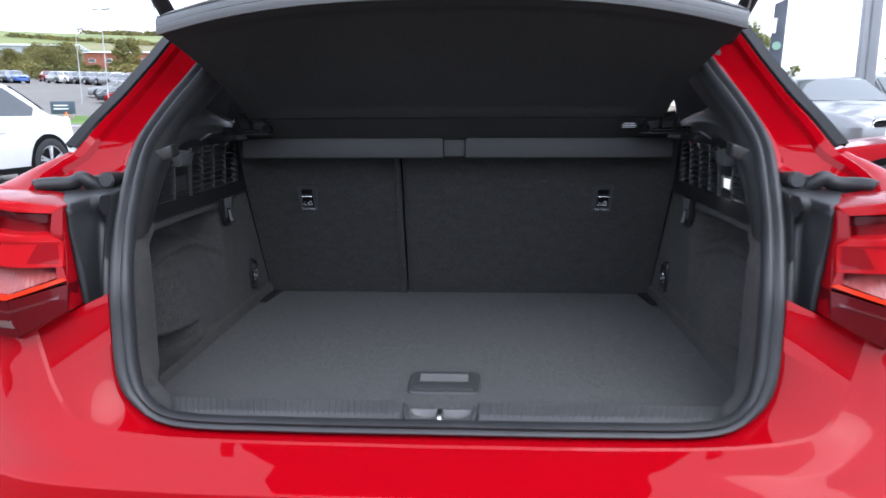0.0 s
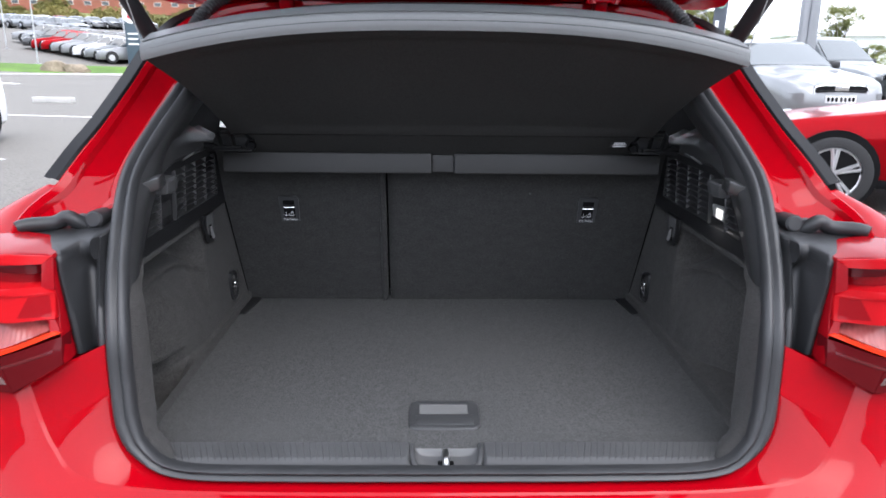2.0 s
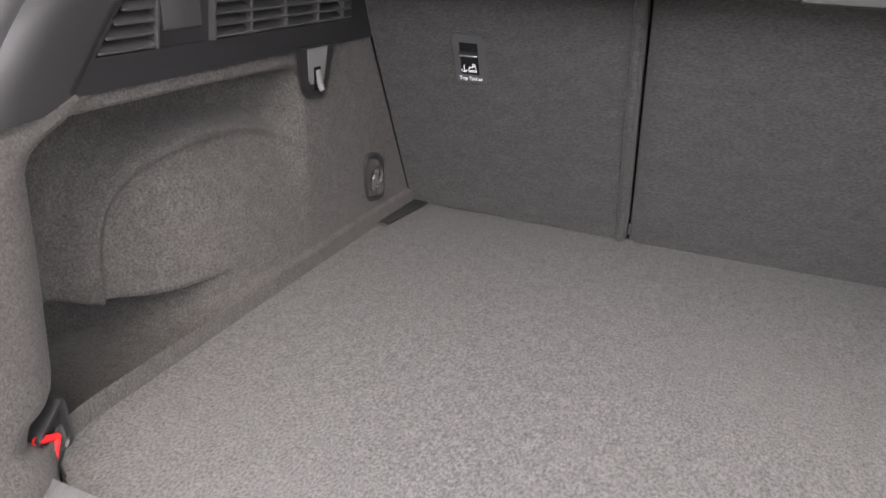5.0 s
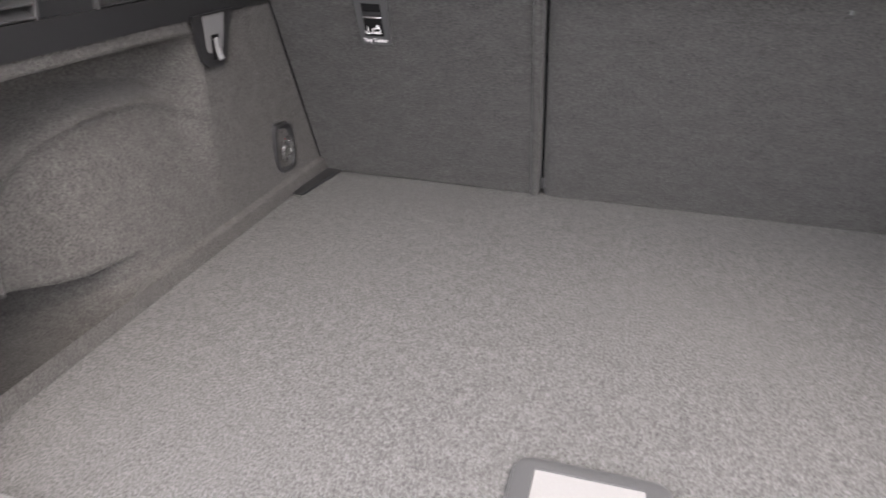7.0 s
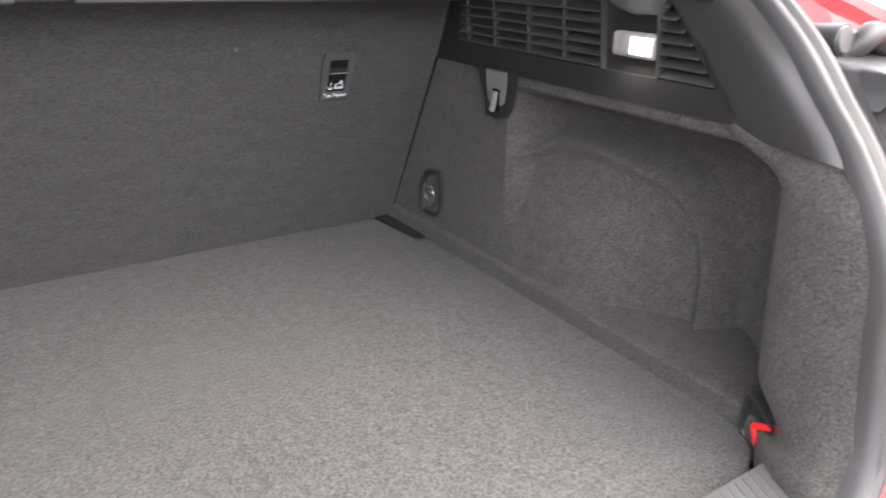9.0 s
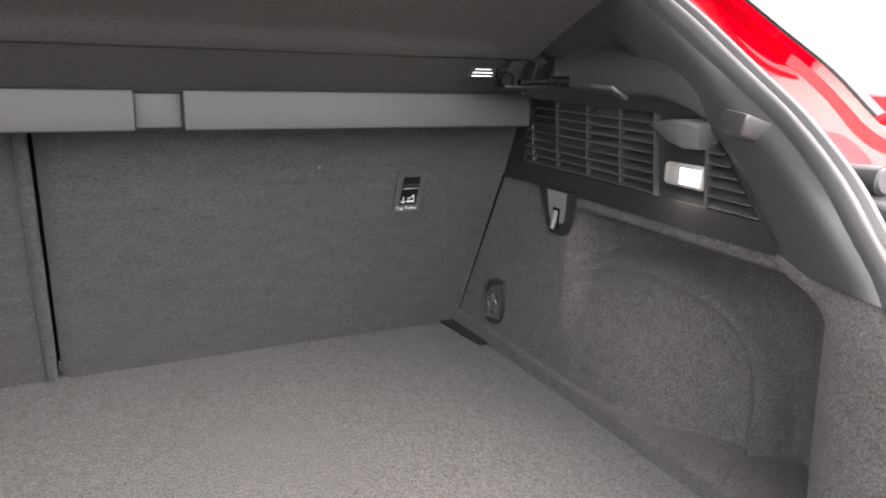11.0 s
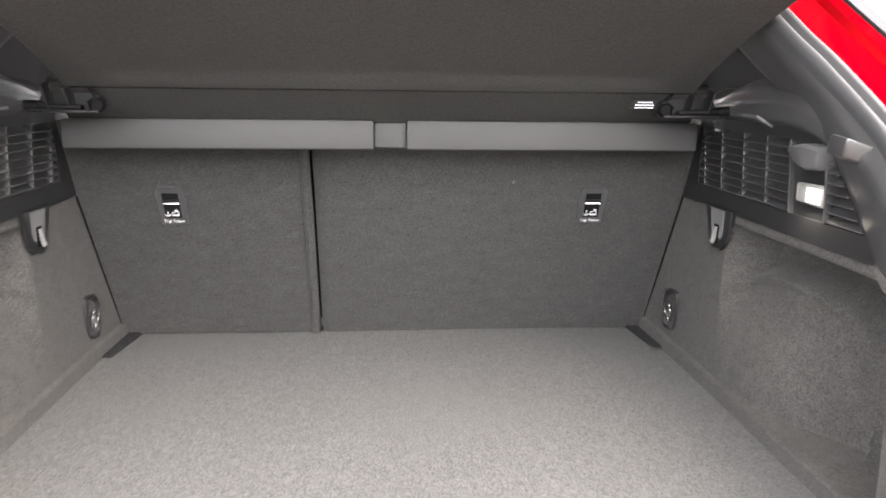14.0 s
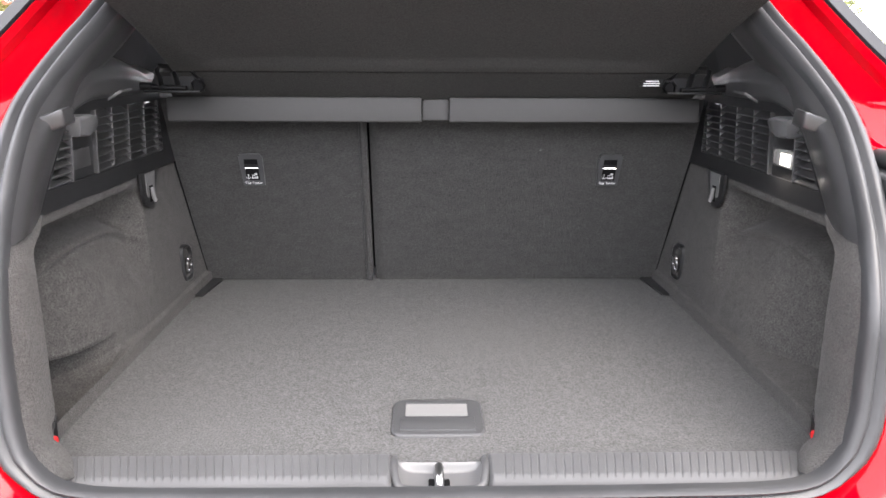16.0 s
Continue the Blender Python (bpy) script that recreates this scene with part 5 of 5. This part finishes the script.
ws = obj("kerb_stone", boxed((1.0, .20, .15), (-9.2, 16.9, ground_z(-9.2, 16.9) + .06), (0, 0, -4), .025), CONCRETE)
tagged(ws, "short pale concrete wheel stop on the asphalt", "wheel stop")
k = obj("kerb", boxed((16.4, .16, .16), (-23, 35.35, ground_z(-23, 35.35) + .04), (0, 0, 14), .03), CONCRETE)
tagged(k, "pale concrete kerb along the grass verge", "kerb", kind="structure")


# ---- vehicles ----
def vehicle(name, label, paint, at, length=4.4, width=1.82, height=1.45, detail=2, group="", belt=.94, hood=.98, glass=.40, mirrors=True):
    """A parked car facing +y, standing with its middle at the origin."""
    root = thing(name, label, "car", group=group)
    L, W, H = length / 2, width / 2, height
    nu, nv = (36, 18) if detail > 1 else (18, 9)

    line = [(-1, .60), (-.985, .84), (-.955, belt + .02), (-.74, belt + .06), (-.44, H - .05), (-.18, H), (.02, H - .012), (glass - .29, H - .055), (glass, belt + .03), (glass + .05, belt - .005),
            (.80, hood - .15), (.93, hood - .235), (.985, .66), (1, .56)]

    def height(q):
        return float(np.interp(q, [a for a, b in line], [b for a, b in line]))

    def top(y):
        """Roofline, rounded at its corners."""
        q = y / L
        return sum(height(q + d) * w for d, w in ((-.03, .2), (-.012, .2), (0, .2), (.012, .2), (.03, .2))) if abs(q) < .94 else height(q)

    def wid(y):
        q = abs(y / L)
        return W * float(np.interp(q, [0, .55, .80, .90, .96, 1], [1, .99, .965, .91, .82, .66]))

    def section(y):
        w, t = wid(y), top(y)
        waist = min(belt, t - .02)
        cab = min(1.0, max(0.0, (t - belt) / (H - belt)))
        pts = [(-w * .88, .21), (-w * .975, .27), (-w, .42), (-w, .57), (-w * .985, min(.69, t - .14)), (-w * .965, min(.78, t - .08)), (-w * .945, min(belt - .03, t - .045)), (-w * .90, waist)]
        pts += [(-w * (.90 - .20 * k * cab - .10 * k * (1 - cab)), waist + (t - .025 - waist) * k) for k in (.33, .66, .93)]
        pts += [(-w * (.62 + .06 * (1 - cab)), t - .006), (-w * .32, t + .004), (0, t + .008)]
        ring = pts + [(-x, z) for x, z in reversed(pts[:-1])]
        return [Vector((x, y, z)) for x, z in ring]

    bm = bmesh.new()
    ys = [L * q for q in np.linspace(-.94, .94, nu * 2)]
    ys = [-L, -.985 * L, -.965 * L] + ys + [.965 * L, .985 * L, L]
    loft(bm, [section(y) for y in ys], closed=True, cap=True)
    part("body", bm, paint, root, smooth=35)

    def side(q, k, s, d=.006):
        """A point on the cabin's side, at fraction k of its height."""
        y = q * L
        return Vector((s * (wid(y) * (.90 - .20 * k) + d), y, belt + (H - .03 - belt) * k))

    def screen(q0, q1):
        def f(u, v):
            y = L * (q0 + (q1 - q0) * v)
            t = top(y)
            k = (t - belt) / (H - belt)
            w = 2 * u - 1
            return w * wid(y) * (.83 - .19 * k), y, t + .012 - .010 * abs(w) ** 3
        return sheet(f, 12, 10, (0, 0, -.004))

    part("windscreen", screen(glass - .015, glass - .27), WINDSCREEN, root, "grey-green windscreen", smooth=60)
    part("rear_screen", screen(-.70, -.46), WINDSCREEN, root, "dark rear window", smooth=60)
    for s in (1, -1):
        for q in ([(glass - .05, .06), (glass - .28, .84), (-.06, .90), (-.05, .06)], [(-.075, .06), (-.085, .90), (-.36, .84), (-.56, .28), (-.52, .06)]):
            part("side_window", prismed([side(a, k, s) for a, k in q], (s * -.004, 0, 0)), TINTED, root, "dark side window", smooth=0)
        if detail > 1 and mirrors:
            part("door_mirror", boxed((.20, .09, .13), (s * (W + .02), L * (glass - .12), belt + .07), (0, 0, s * 12), .035, 3), BLACK, root, "black door mirror")
        if detail > 1:
            part("door_seam", boxed((.006, .006, .46), (s * (W - .001), -L * .06, .64)), GAP, root, smooth=0)
            part("side_skirt", boxed((.03, length * .5, .08), (s * (W * .975), 0, .25), bevel=.012), GAP, root)
            part("door_handle", boxed((.03, .18, .03), (s * (W - .006), -L * .17, .76), bevel=.01), paint, root)
            part("fog_intake", boxed((.30, .06, .10), (s * W * .70, L * .915, .36), (0, 0, -s * 24), .02), GAP, root, "black bumper intake")
    # wheels
    rad = .325
    for y in (-L * .60, L * .62):
        for s in (1, -1):
            cx = s * (W - .095)
            bm = rodded((s * (W - .30), y, rad + .02), (s * (W + .002), y, rad + .02), rad + .045, sides=28 if detail > 1 else 14)
            part("wheel_arch", bm, GAP, root)
            bm = bmesh.new()
            sides = 32 if detail > 1 else 12
            prof = [(.30, -.10), (.325, -.085), (.330, 0), (.325, .085), (.30, .10), (.235, .095), (.225, .0), (.235, -.095)]
            rings = [[Vector((cx + s * .02 + b, y + r * math.cos(a), rad + r * math.sin(a))) for r, b in prof] for a in np.linspace(0, math.tau, sides + 1)]
            loft(bm, rings, closed=True)
            w = part("wheel", bm, TYRE, root, "black tyre with an alloy rim")
            if detail > 1:
                bm = bmesh.new()
                xo = cx + s * .085
                tube(bm, [(xo + s * .008, y + .226 * math.cos(a), rad + .226 * math.sin(a)) for a in np.linspace(0, math.tau, 29)[:-1]], .014, 6, closed=True)
                rod(bm, (xo - s * .02, y, rad), (xo + s * .022, y, rad), .045, .04, 14)
                for q in range(5):
                    a = q * math.tau / 5 + .3
                    for o in (-.09, .09):
                        rod(bm, (xo + s * .012, y + .03 * math.cos(a + o), rad + .03 * math.sin(a + o)), (xo + s * .006, y + .222 * math.cos(a + o * 1.3), rad + .222 * math.sin(a + o * 1.3)), .017, .020, 6)
                part("rim", bm, ALLOY, w, "five-spoke alloy rim")
                part("brake_disc", rodded((xo - s * .050, y, rad), (xo - s * .040, y, rad), .150, sides=20), STEEL, w)
                part("rim_well", rodded((xo - s * .075, y, rad), (xo - s * .055, y, rad), .236, sides=24), GAP, w)
            else:
                part("rim", rodded((cx + s * .07, y, rad), (cx + s * .118, y, rad), .20, .18, 10), ALLOY, w)
    # ends
    for s in (1, -1):
        if detail > 1:
            bm = prismed([(s * W * .38, L * .955, .66), (s * W * .80, L * .84, .69), (s * W * .86, L * .78, .78), (s * W * .42, L * .93, .745)], (s * .02, .035, .015), .008)
            hl = part("headlamp", bm, LIGHT_GLASS, root, "clear headlamp")
            part("lamp_core", boxed((.16, .03, .035), (s * W * .62, L * .905 + .02, .715), (0, 0, -s * 22), .01), STEEL, hl)
            bm = boxed((.36, .06, .12), (s * W * .66, -L * .93, .80), (0, 0, s * 24), .02)
            part("tail_lamp", bm, LENS_RED, root, "red tail lamp")
        else:
            part("headlamp", boxed((.34, .08, .10), (s * W * .66, L * .91, .70), (0, 0, -s * 24), .02), LIGHT_GLASS, root)
            part("tail_lamp", boxed((.34, .06, .12), (s * W * .66, -L * .93, .80), (0, 0, s * 24), .02), LENS_RED, root)
    g = part("grille", boxed((W * .95, .05, .27), (0, L * .985, .56), (-6, 0, 0), .03), GAP, root, "black front grille")
    if detail > 1:
        for q in range(6):
            part("grille_bar", boxed((W * .88, .012, .010), (0, L * .985 + .028, .47 + .036 * q), (-6, 0, 0), .002), BLACK, g)
        bm = bmesh.new()
        tube(bm, [Vector((W * .475 * math.copysign(abs(math.cos(a)) ** .35, math.cos(a)), L * .985 + .026, .56 + .135 * math.copysign(abs(math.sin(a)) ** .35, math.sin(a)))) for a in np.linspace(0, math.tau, 33)[:-1]], .010, 6, closed=True)
        part("grille_frame", bm, CHROME, g)
        part("badge", boxed((.24, .012, .07), (0, L * .985 + .036, .645), (-6, 0, 0), .005), CHROME, g, "plain chrome badge")
        pl = part("number_plate", boxed((.52, .010, .11), (0, L * .985 + .045, .475), (-4, 0, 0), .002), LABEL_WHITE, root, "white plate with dark bars")
        for q in range(7):
            part("plate_bar", boxed((.045, .003, .07), (-.21 + .068 * q + .015 * (q > 3), L * .985 + .051, .475), (-4, 0, 0)), GAP, pl, smooth=0)
    root.matrix_world = at
    return root


WINDSCREEN = shader("windscreen_glass", (.045, .055, .055), .05, coat=1.0, stain=.08, stain_scale=2)
LIGHT_GLASS = shader("headlamp_glass", (.55, .57, .60), .08, coat=1.0, stain=.12, stain_scale=12)


def on_ground(x, y, heading):
    return pose(x, y, ground_z(x, y), 0, 0, heading)


vehicle("silver_saloon", "silver saloon car parked facing the camera on asphalt", SILVER_PAINT, on_ground(6.36, 12.92, 184), 4.94, 1.89, 1.457)
vehicle("red_parked_car", "bright red parked car with silver alloy wheels", RED2, on_ground(5.26, 5.50, 64), 4.50, 1.80, 1.43, glass=.34, hood=.95, mirrors=False)
vehicle("white_parked_car", "white parked hatchback with alloy wheels", WHITE_PAINT, on_ground(-7.08, 7.70, 172), 4.0, 1.79, 1.44)
vehicle("grey_suv", "grey parked car behind a silver saloon", GREY_PAINT, on_ground(10.6, 18.6, 196), 4.6, 1.86, 1.62)
vehicle("dark_grey_car", "dark grey parked car at the end of the bay", GREY_PAINT, on_ground(11.6, 14.6, 170), 4.5, 1.85, 1.45)

# rows in the far car park
paints = [(SILVER_PAINT, "silver"), (BLACK_PAINT, "black"), (RED2, "red"), (WHITE_PAINT, "white"), (GREY_PAINT, "grey"), (BLUE_PAINT, "blue")]
masters = {}
rng = random.Random(4)
# start, step and heading of each row
for r, (x0, y0, dx, dy, n, heading) in enumerate(((-27.5, 54, 1.25, -1.15, 8, 118), (-31.5, 60, 1.35, -1.1, 9, 118), (-52, 86, 1.95, -1.3, 9, 233), (-66, 88, 2.0, -1.2, 7, 233), (-60, 97, 2.3, -.6, 12, 225), (-62, 76, 2.2, -.5, 5, 233))):
    for j in range(n):
        x, y = x0 + dx * j, y0 + dy * j
        paint, word = paints[rng.choice((0, 0, 1, 1, 1, 2, 3, 3, 4, 4, 5))] if r != 0 else paints[(1, 2, 2, 0, 0, 3, 4, 0)[j % 8]]
        at = on_ground(x, y, heading + rng.uniform(-3, 3))
        if word not in masters:
            masters[word] = vehicle("parked_car", f"{word} car in a row in the far car park", paint, at, 4.3, 1.80, 1.46, detail=1, group="cars in the far car park")
        else:
            copy_thing(masters[word], at)


# ---- posts, signs, cones, buildings ----
def lamp_post(x, y, h, heads=2):
    root = thing("street_lamp", "tall grey steel car park lamp post", "street lamp", pose(x, y, ground_z(x, y)), group="lamp posts")
    part("pole", rodded((0, 0, 0), (0, 0, h), .042, .03), GALV, root)
    for s in (1, -1)[:heads]:
        part("lamp_head", boxed((.55, .26, .10), (s * .34, 0, h + .02), (0, s * -8, 0), .03), GALV, root)
    part("base_plate", boxed((.3, .3, .03), (0, 0, .015), bevel=.005), GALV, root)


lamp_post(-23.2, 43.0, 6.4)
lamp_post(-30.0, 52.0, 5.4, 1)
lamp_post(-25.7, 62.0, 6.2, 1)

col = thing("sign_column", "wide grey steel sign column", "column", pose(8.65, 15.9, ground_z(8.65, 15.9)))
part("shaft", boxed((.22, .30, 9.0), (.05, 0, 4.5), bevel=.02), COLUMN_GREY, col)
part("side_rail", boxed((.14, .18, 4.2), (-.13, -.02, 2.1), bevel=.01), COLUMN_GREY, col)
part("base", boxed((.6, .5, .04), (0, 0, .02), bevel=.01), GALV, col)

flag = thing("feather_flag", "slate feather banner flag on a thin pole", "flag", pose(12.0, 30.0, ground_z(12.0, 30.0), 0, 0, -8))
part("pole", rodded((.27, 0, 0), (.43, 0, 5.2), .025, .015), GALV, flag)
part("cloth", sheet(lambda u, v: (-.22 + .50 * u + .14 * v, .05 * math.sin(4 * v + 3 * u), .9 + 3.95 * v + .22 * u * (v > .0)), 10, 24, (0, .004, 0)), FLAG, flag, "slate cloth with plain pale bars")
part("roundel", rodded((.09, -.075, 3.2), (.09, -.06, 3.2), .17, sides=28), FLAG_GREEN, flag, "green roundel")
for z0, hh in ((1.5, 1.05), (3.7, .6)):
    part("print_bar", boxed((.14, .012, hh), (-.04, -.07, z0 + hh / 2), (0, 3, 0), .004), LABEL_WHITE, flag)

sg = thing("totem_sign", "slate dealership totem with a white and red disc", "sign", pose(-17.9, 44.2, ground_z(-17.9, 44.2)))
part("panel", boxed((.9, .25, 3.6), (0, 0, 1.8), bevel=.04), SIGN_BLUE, sg)
part("disc_plate", rodded((0, -.10, 3.0), (0, -.17, 3.0), .52, sides=32), LABEL_WHITE, sg, "white round plate")
part("disc_mark", boxed((.34, .02, .50), (.02, -.185, 3.0), (0, 18, 0), .08, 4), SIGN_RED, sg, "plain red mark")
for q in range(3):
    part("text_bar", boxed((.6, .02, .09), (0, -.135, 1.9 - .3 * q)), LABEL_WHITE, sg, smooth=0)

bd = thing("board_sign", "low slate direction board on the grass", "sign", pose(-25, 41.0, ground_z(-25, 41.0)))
part("board", boxed((1.5, .08, .75), (0, 0, .62), bevel=.02), SIGN_BLUE, bd)
for s in (1, -1):
    part("leg", boxed((.06, .06, .4), (s * .6, 0, .15)), GALV, bd)
for q in range(2):
    part("text_bar", boxed((.9, .01, .07), (-.1, -.046, .75 - .2 * q)), LABEL_WHITE, bd, smooth=0)

cone = thing("traffic_cone", "orange traffic cone with a white band by the road", "traffic cone", pose(-22.0, 36.2, ground_z(-22.0, 36.2)))
part("base", boxed((.44, .44, .05), (0, 0, .025), bevel=.02), CONE, cone)
part("body", rodded((0, 0, .05), (0, 0, .80), .16, .035, 20), CONE, cone)
part("band", rodded((0, 0, .40), (0, 0, .58), .100, .0755, 20), LABEL_WHITE, cone)

for x, y, sc in ((-24.3, 40.2, .45), (-20.4, 39.6, 1.0), (-19.3, 39.4, .75)):
    bm = bmesh.new()
    bmesh.ops.create_icosphere(bm, subdivisions=3, radius=1)
    for v in bm.verts:
        v.co = Vector((v.co.x * .9, v.co.y * .6, max(-.2, v.co.z * .55))) * sc * (1 + .28 * noise.noise(v.co * 1.7 + Vector((x, y, 0))))
        v.co += Vector((x, y, ground_z(x, y) + .1))
    tagged(obj("boulder", bm, ROCK, smooth=30), "rough brown boulder on the grass verge", "rock", group="verge boulders")


def shed(name, label, x, y, w, d, h, wall, turn, windows=0):
    z = ground_z(x, y)
    root = thing(name, label, "building", pose(x, y, z - .5, 0, 0, turn))
    part("wall", boxed((w, d, h), (0, 0, h / 2)), wall, root, smooth=0)
    bm = prismed([(-w / 2 - .4, -d / 2 - .6, h), (-w / 2 - .4, d / 2 + .6, h), (-w / 2 - .4, 0, h + d * .06)], (w + .8, 0, 0))
    part("roof", bm, ROOFING, root, "pale sheet roof", smooth=0)
    for q in range(windows):
        xx = -w / 2 + w * (q + .5) / windows
        wd = part("window", boxed((w / windows * .40, .15, h * .22), (xx, -d / 2, h * .55)), LABEL_WHITE, root)
        part("pane", boxed((w / windows * .36, .05, h * .19), (xx, -d / 2 - .09, h * .55)), TINTED, wd)
    part("loading_door", boxed((4, .2, h * .6), (w * .38, -d / 2, h * .3)), SIGN_BLUE, root)


shed("warehouse", "grey clad warehouse with a pale roof on the hillside", -150, 226, 40, 22, 5.5, CLADDING, 12)
shed("brick_works", "long low red brick works with a row of windows", -82, 212, 62, 18, 4.8, BRICK, 10, 14)
shed("showroom", "plain grey showroom wall behind the camera", 0, -26, 60, 10, 5.5, CLADDING, 0, 12)
shed("far_unit", "low pale industrial unit beyond the hedge", 95, 130, 60, 18, 5.5, ROOFING, -14, 8)


# ---- trees and hedges ----
def crown(rngt, w, h, z0, clumps, leaves, size):
    """Leaf blades gathered in uneven clumps."""
    verts, faces = [], []
    for c in range(clumps):
        a, rr = rngt.uniform(0, math.tau), math.sqrt(rngt.random())
        k = rngt.random()
        env = math.sin(math.pi * (.12 + .80 * k)) ** .7
        cx, cy, cz = w * rr * env * math.cos(a), w * rr * env * math.sin(a), z0 + h * k
        cr = w * rngt.uniform(.16, .34)
        for q in range(leaves):
            p = Vector((rngt.gauss(0, .5), rngt.gauss(0, .5), rngt.gauss(0, .42))) * cr + Vector((cx, cy, cz))
            u = Vector((rngt.uniform(-1, 1), rngt.uniform(-1, 1), rngt.uniform(-1, 1))).normalized()
            v = u.orthogonal().normalized()
            s = size * rngt.uniform(.6, 1.4)
            i = len(verts)
            verts += [p - u * s, p + v * s * .5, p + u * s, p - v * s * .5]
            faces.append((i, i + 1, i + 2, i + 3))
    me = bpy.data.meshes.new("crown")
    me.from_pydata([tuple(v) for v in verts], [], faces)
    return me


def tree(name, label, seed, w, h, leaf, clumps=34, leaves=60, size=.16, trunk=.25):
    rngt = random.Random(seed)
    root = thing(name, label, "tree", group="trees")
    bm = bmesh.new()
    rod(bm, (0, 0, -.3), (.1, 0, h * .5), .05 * w, .025 * w, 10)
    for q in range(6):
        a = rngt.uniform(0, math.tau)
        rod(bm, (.05, 0, h * rngt.uniform(.2, .45)), (w * .55 * math.cos(a), w * .55 * math.sin(a), h * rngt.uniform(.5, .85)), .022 * w, .008 * w, 6)
    part("trunk", bm, BARK, root)
    me = crown(rngt, w, h * (1 - trunk), h * trunk, clumps, leaves, size)
    me.materials.append(leaf)
    c = new("crown", me)
    c.parent = root
    tagged(c, "uneven leafy crown")
    return root


t1 = tree("autumn_tree", "broad tree turning yellow-green, on the hillside", 1, 3.4, 6.5, LEAF, size=.17, leaves=170)
t2 = tree("autumn_tree", "rounded olive-green hillside tree", 2, 4.2, 5.5, LEAF, size=.18, leaves=170)
t3 = tree("sapling", "light green young tree at the edge of the forecourt", 3, 1.25, 4.2, LEAF2, clumps=30, leaves=150, size=.065, trunk=.15)
t1.matrix_world = pose(-64, 128, ground_z(-64, 128))
t2.matrix_world = pose(-78, 132, ground_z(-78, 132))
t3.matrix_world = pose(11.3, 31.0, ground_z(11.3, 31))
rng = random.Random(9)
for j in range(46):
    x, y = rng.uniform(-118, -34), rng.uniform(118, 165)
    s = rng.uniform(.5, .9) * (1.0 if x / y < -.56 else .55)
    copy_thing((t1, t2)[j % 2], pose(x, y, ground_z(x, y), 0, 0, rng.uniform(0, 360)) @ Matrix.Diagonal((s, s, s * rng.uniform(.8, 1.1), 1)))
for x, y, s in ((12.4, 32.8, .9), (10.4, 32.0, .85), (13.7, 32.3, .6), (14.6, 33.0, .5), (20, 36, .5)):
    copy_thing(t3, pose(x, y, ground_z(x, y), 0, 0, 70 * s) @ Matrix.Diagonal((s, s, s, 1)))
t4 = tree("round_tree", "dark rounded tree beyond the forecourt", 5, 1.7, 4.6, LEAF2, clumps=26, leaves=190, size=.08, trunk=.42)
t4.matrix_world = pose(30.0, 53, ground_z(30, 53))
for x, y, s in ((36, 58, .55), (41, 60, .6), (46, 62, .5), (33, 60, .5)):
    copy_thing(t4, pose(x, y, ground_z(x, y) - .9 * s, 0, 0, 90 * s) @ Matrix.Diagonal((s * 1.4, s, s, 1)))


def hedge(name, label, a, b, w, h, leaf, n, size, seed):
    rngt = random.Random(seed)
    verts, faces = [], []
    for q in range(n):
        t = rngt.random()
        x, y = a[0] + (b[0] - a[0]) * t, a[1] + (b[1] - a[1]) * t
        hh = h * (.65 + .5 * noise.noise(Vector((x * .25, y * .25, seed))))
        p = Vector((x + rngt.gauss(0, w * .4), y + rngt.gauss(0, w * .4), ground_z(x, y) + rngt.random() ** .7 * hh))
        u = Vector((rngt.uniform(-1, 1), rngt.uniform(-1, 1), rngt.uniform(-1, 1))).normalized()
        v = u.orthogonal().normalized()
        s = size * rngt.uniform(.6, 1.4)
        i = len(verts)
        verts += [p - u * s, p + v * s * .5, p + u * s, p - v * s * .5]
        faces.append((i, i + 1, i + 2, i + 3))
    me = bpy.data.meshes.new(name)
    me.from_pydata([tuple(v) for v in verts], [], faces)
    me.materials.append(leaf)
    return tagged(new(name, me), label, "hedge", kind="stuff")


hedge("hedge", "rough olive hedge between car park and fields", (-120, 104), (-24, 112), 2.0, 3.0, LEAF, 18000, .2, 1)
hedge("hedge", "low green hedge behind the forecourt", (9, 38), (60, 52), 1.2, 2.0, LEAF2, 16000, .09, 2)
hedge("hedge", "distant dark wood on the hill crest", (-420, 760), (-150, 800), 14, 8, LEAF, 9000, 1.2, 3)
hedge("hedge", "field hedge line across the hillside", (-320, 480), (-90, 430), 3, 4, LEAF, 6000, .6, 4)
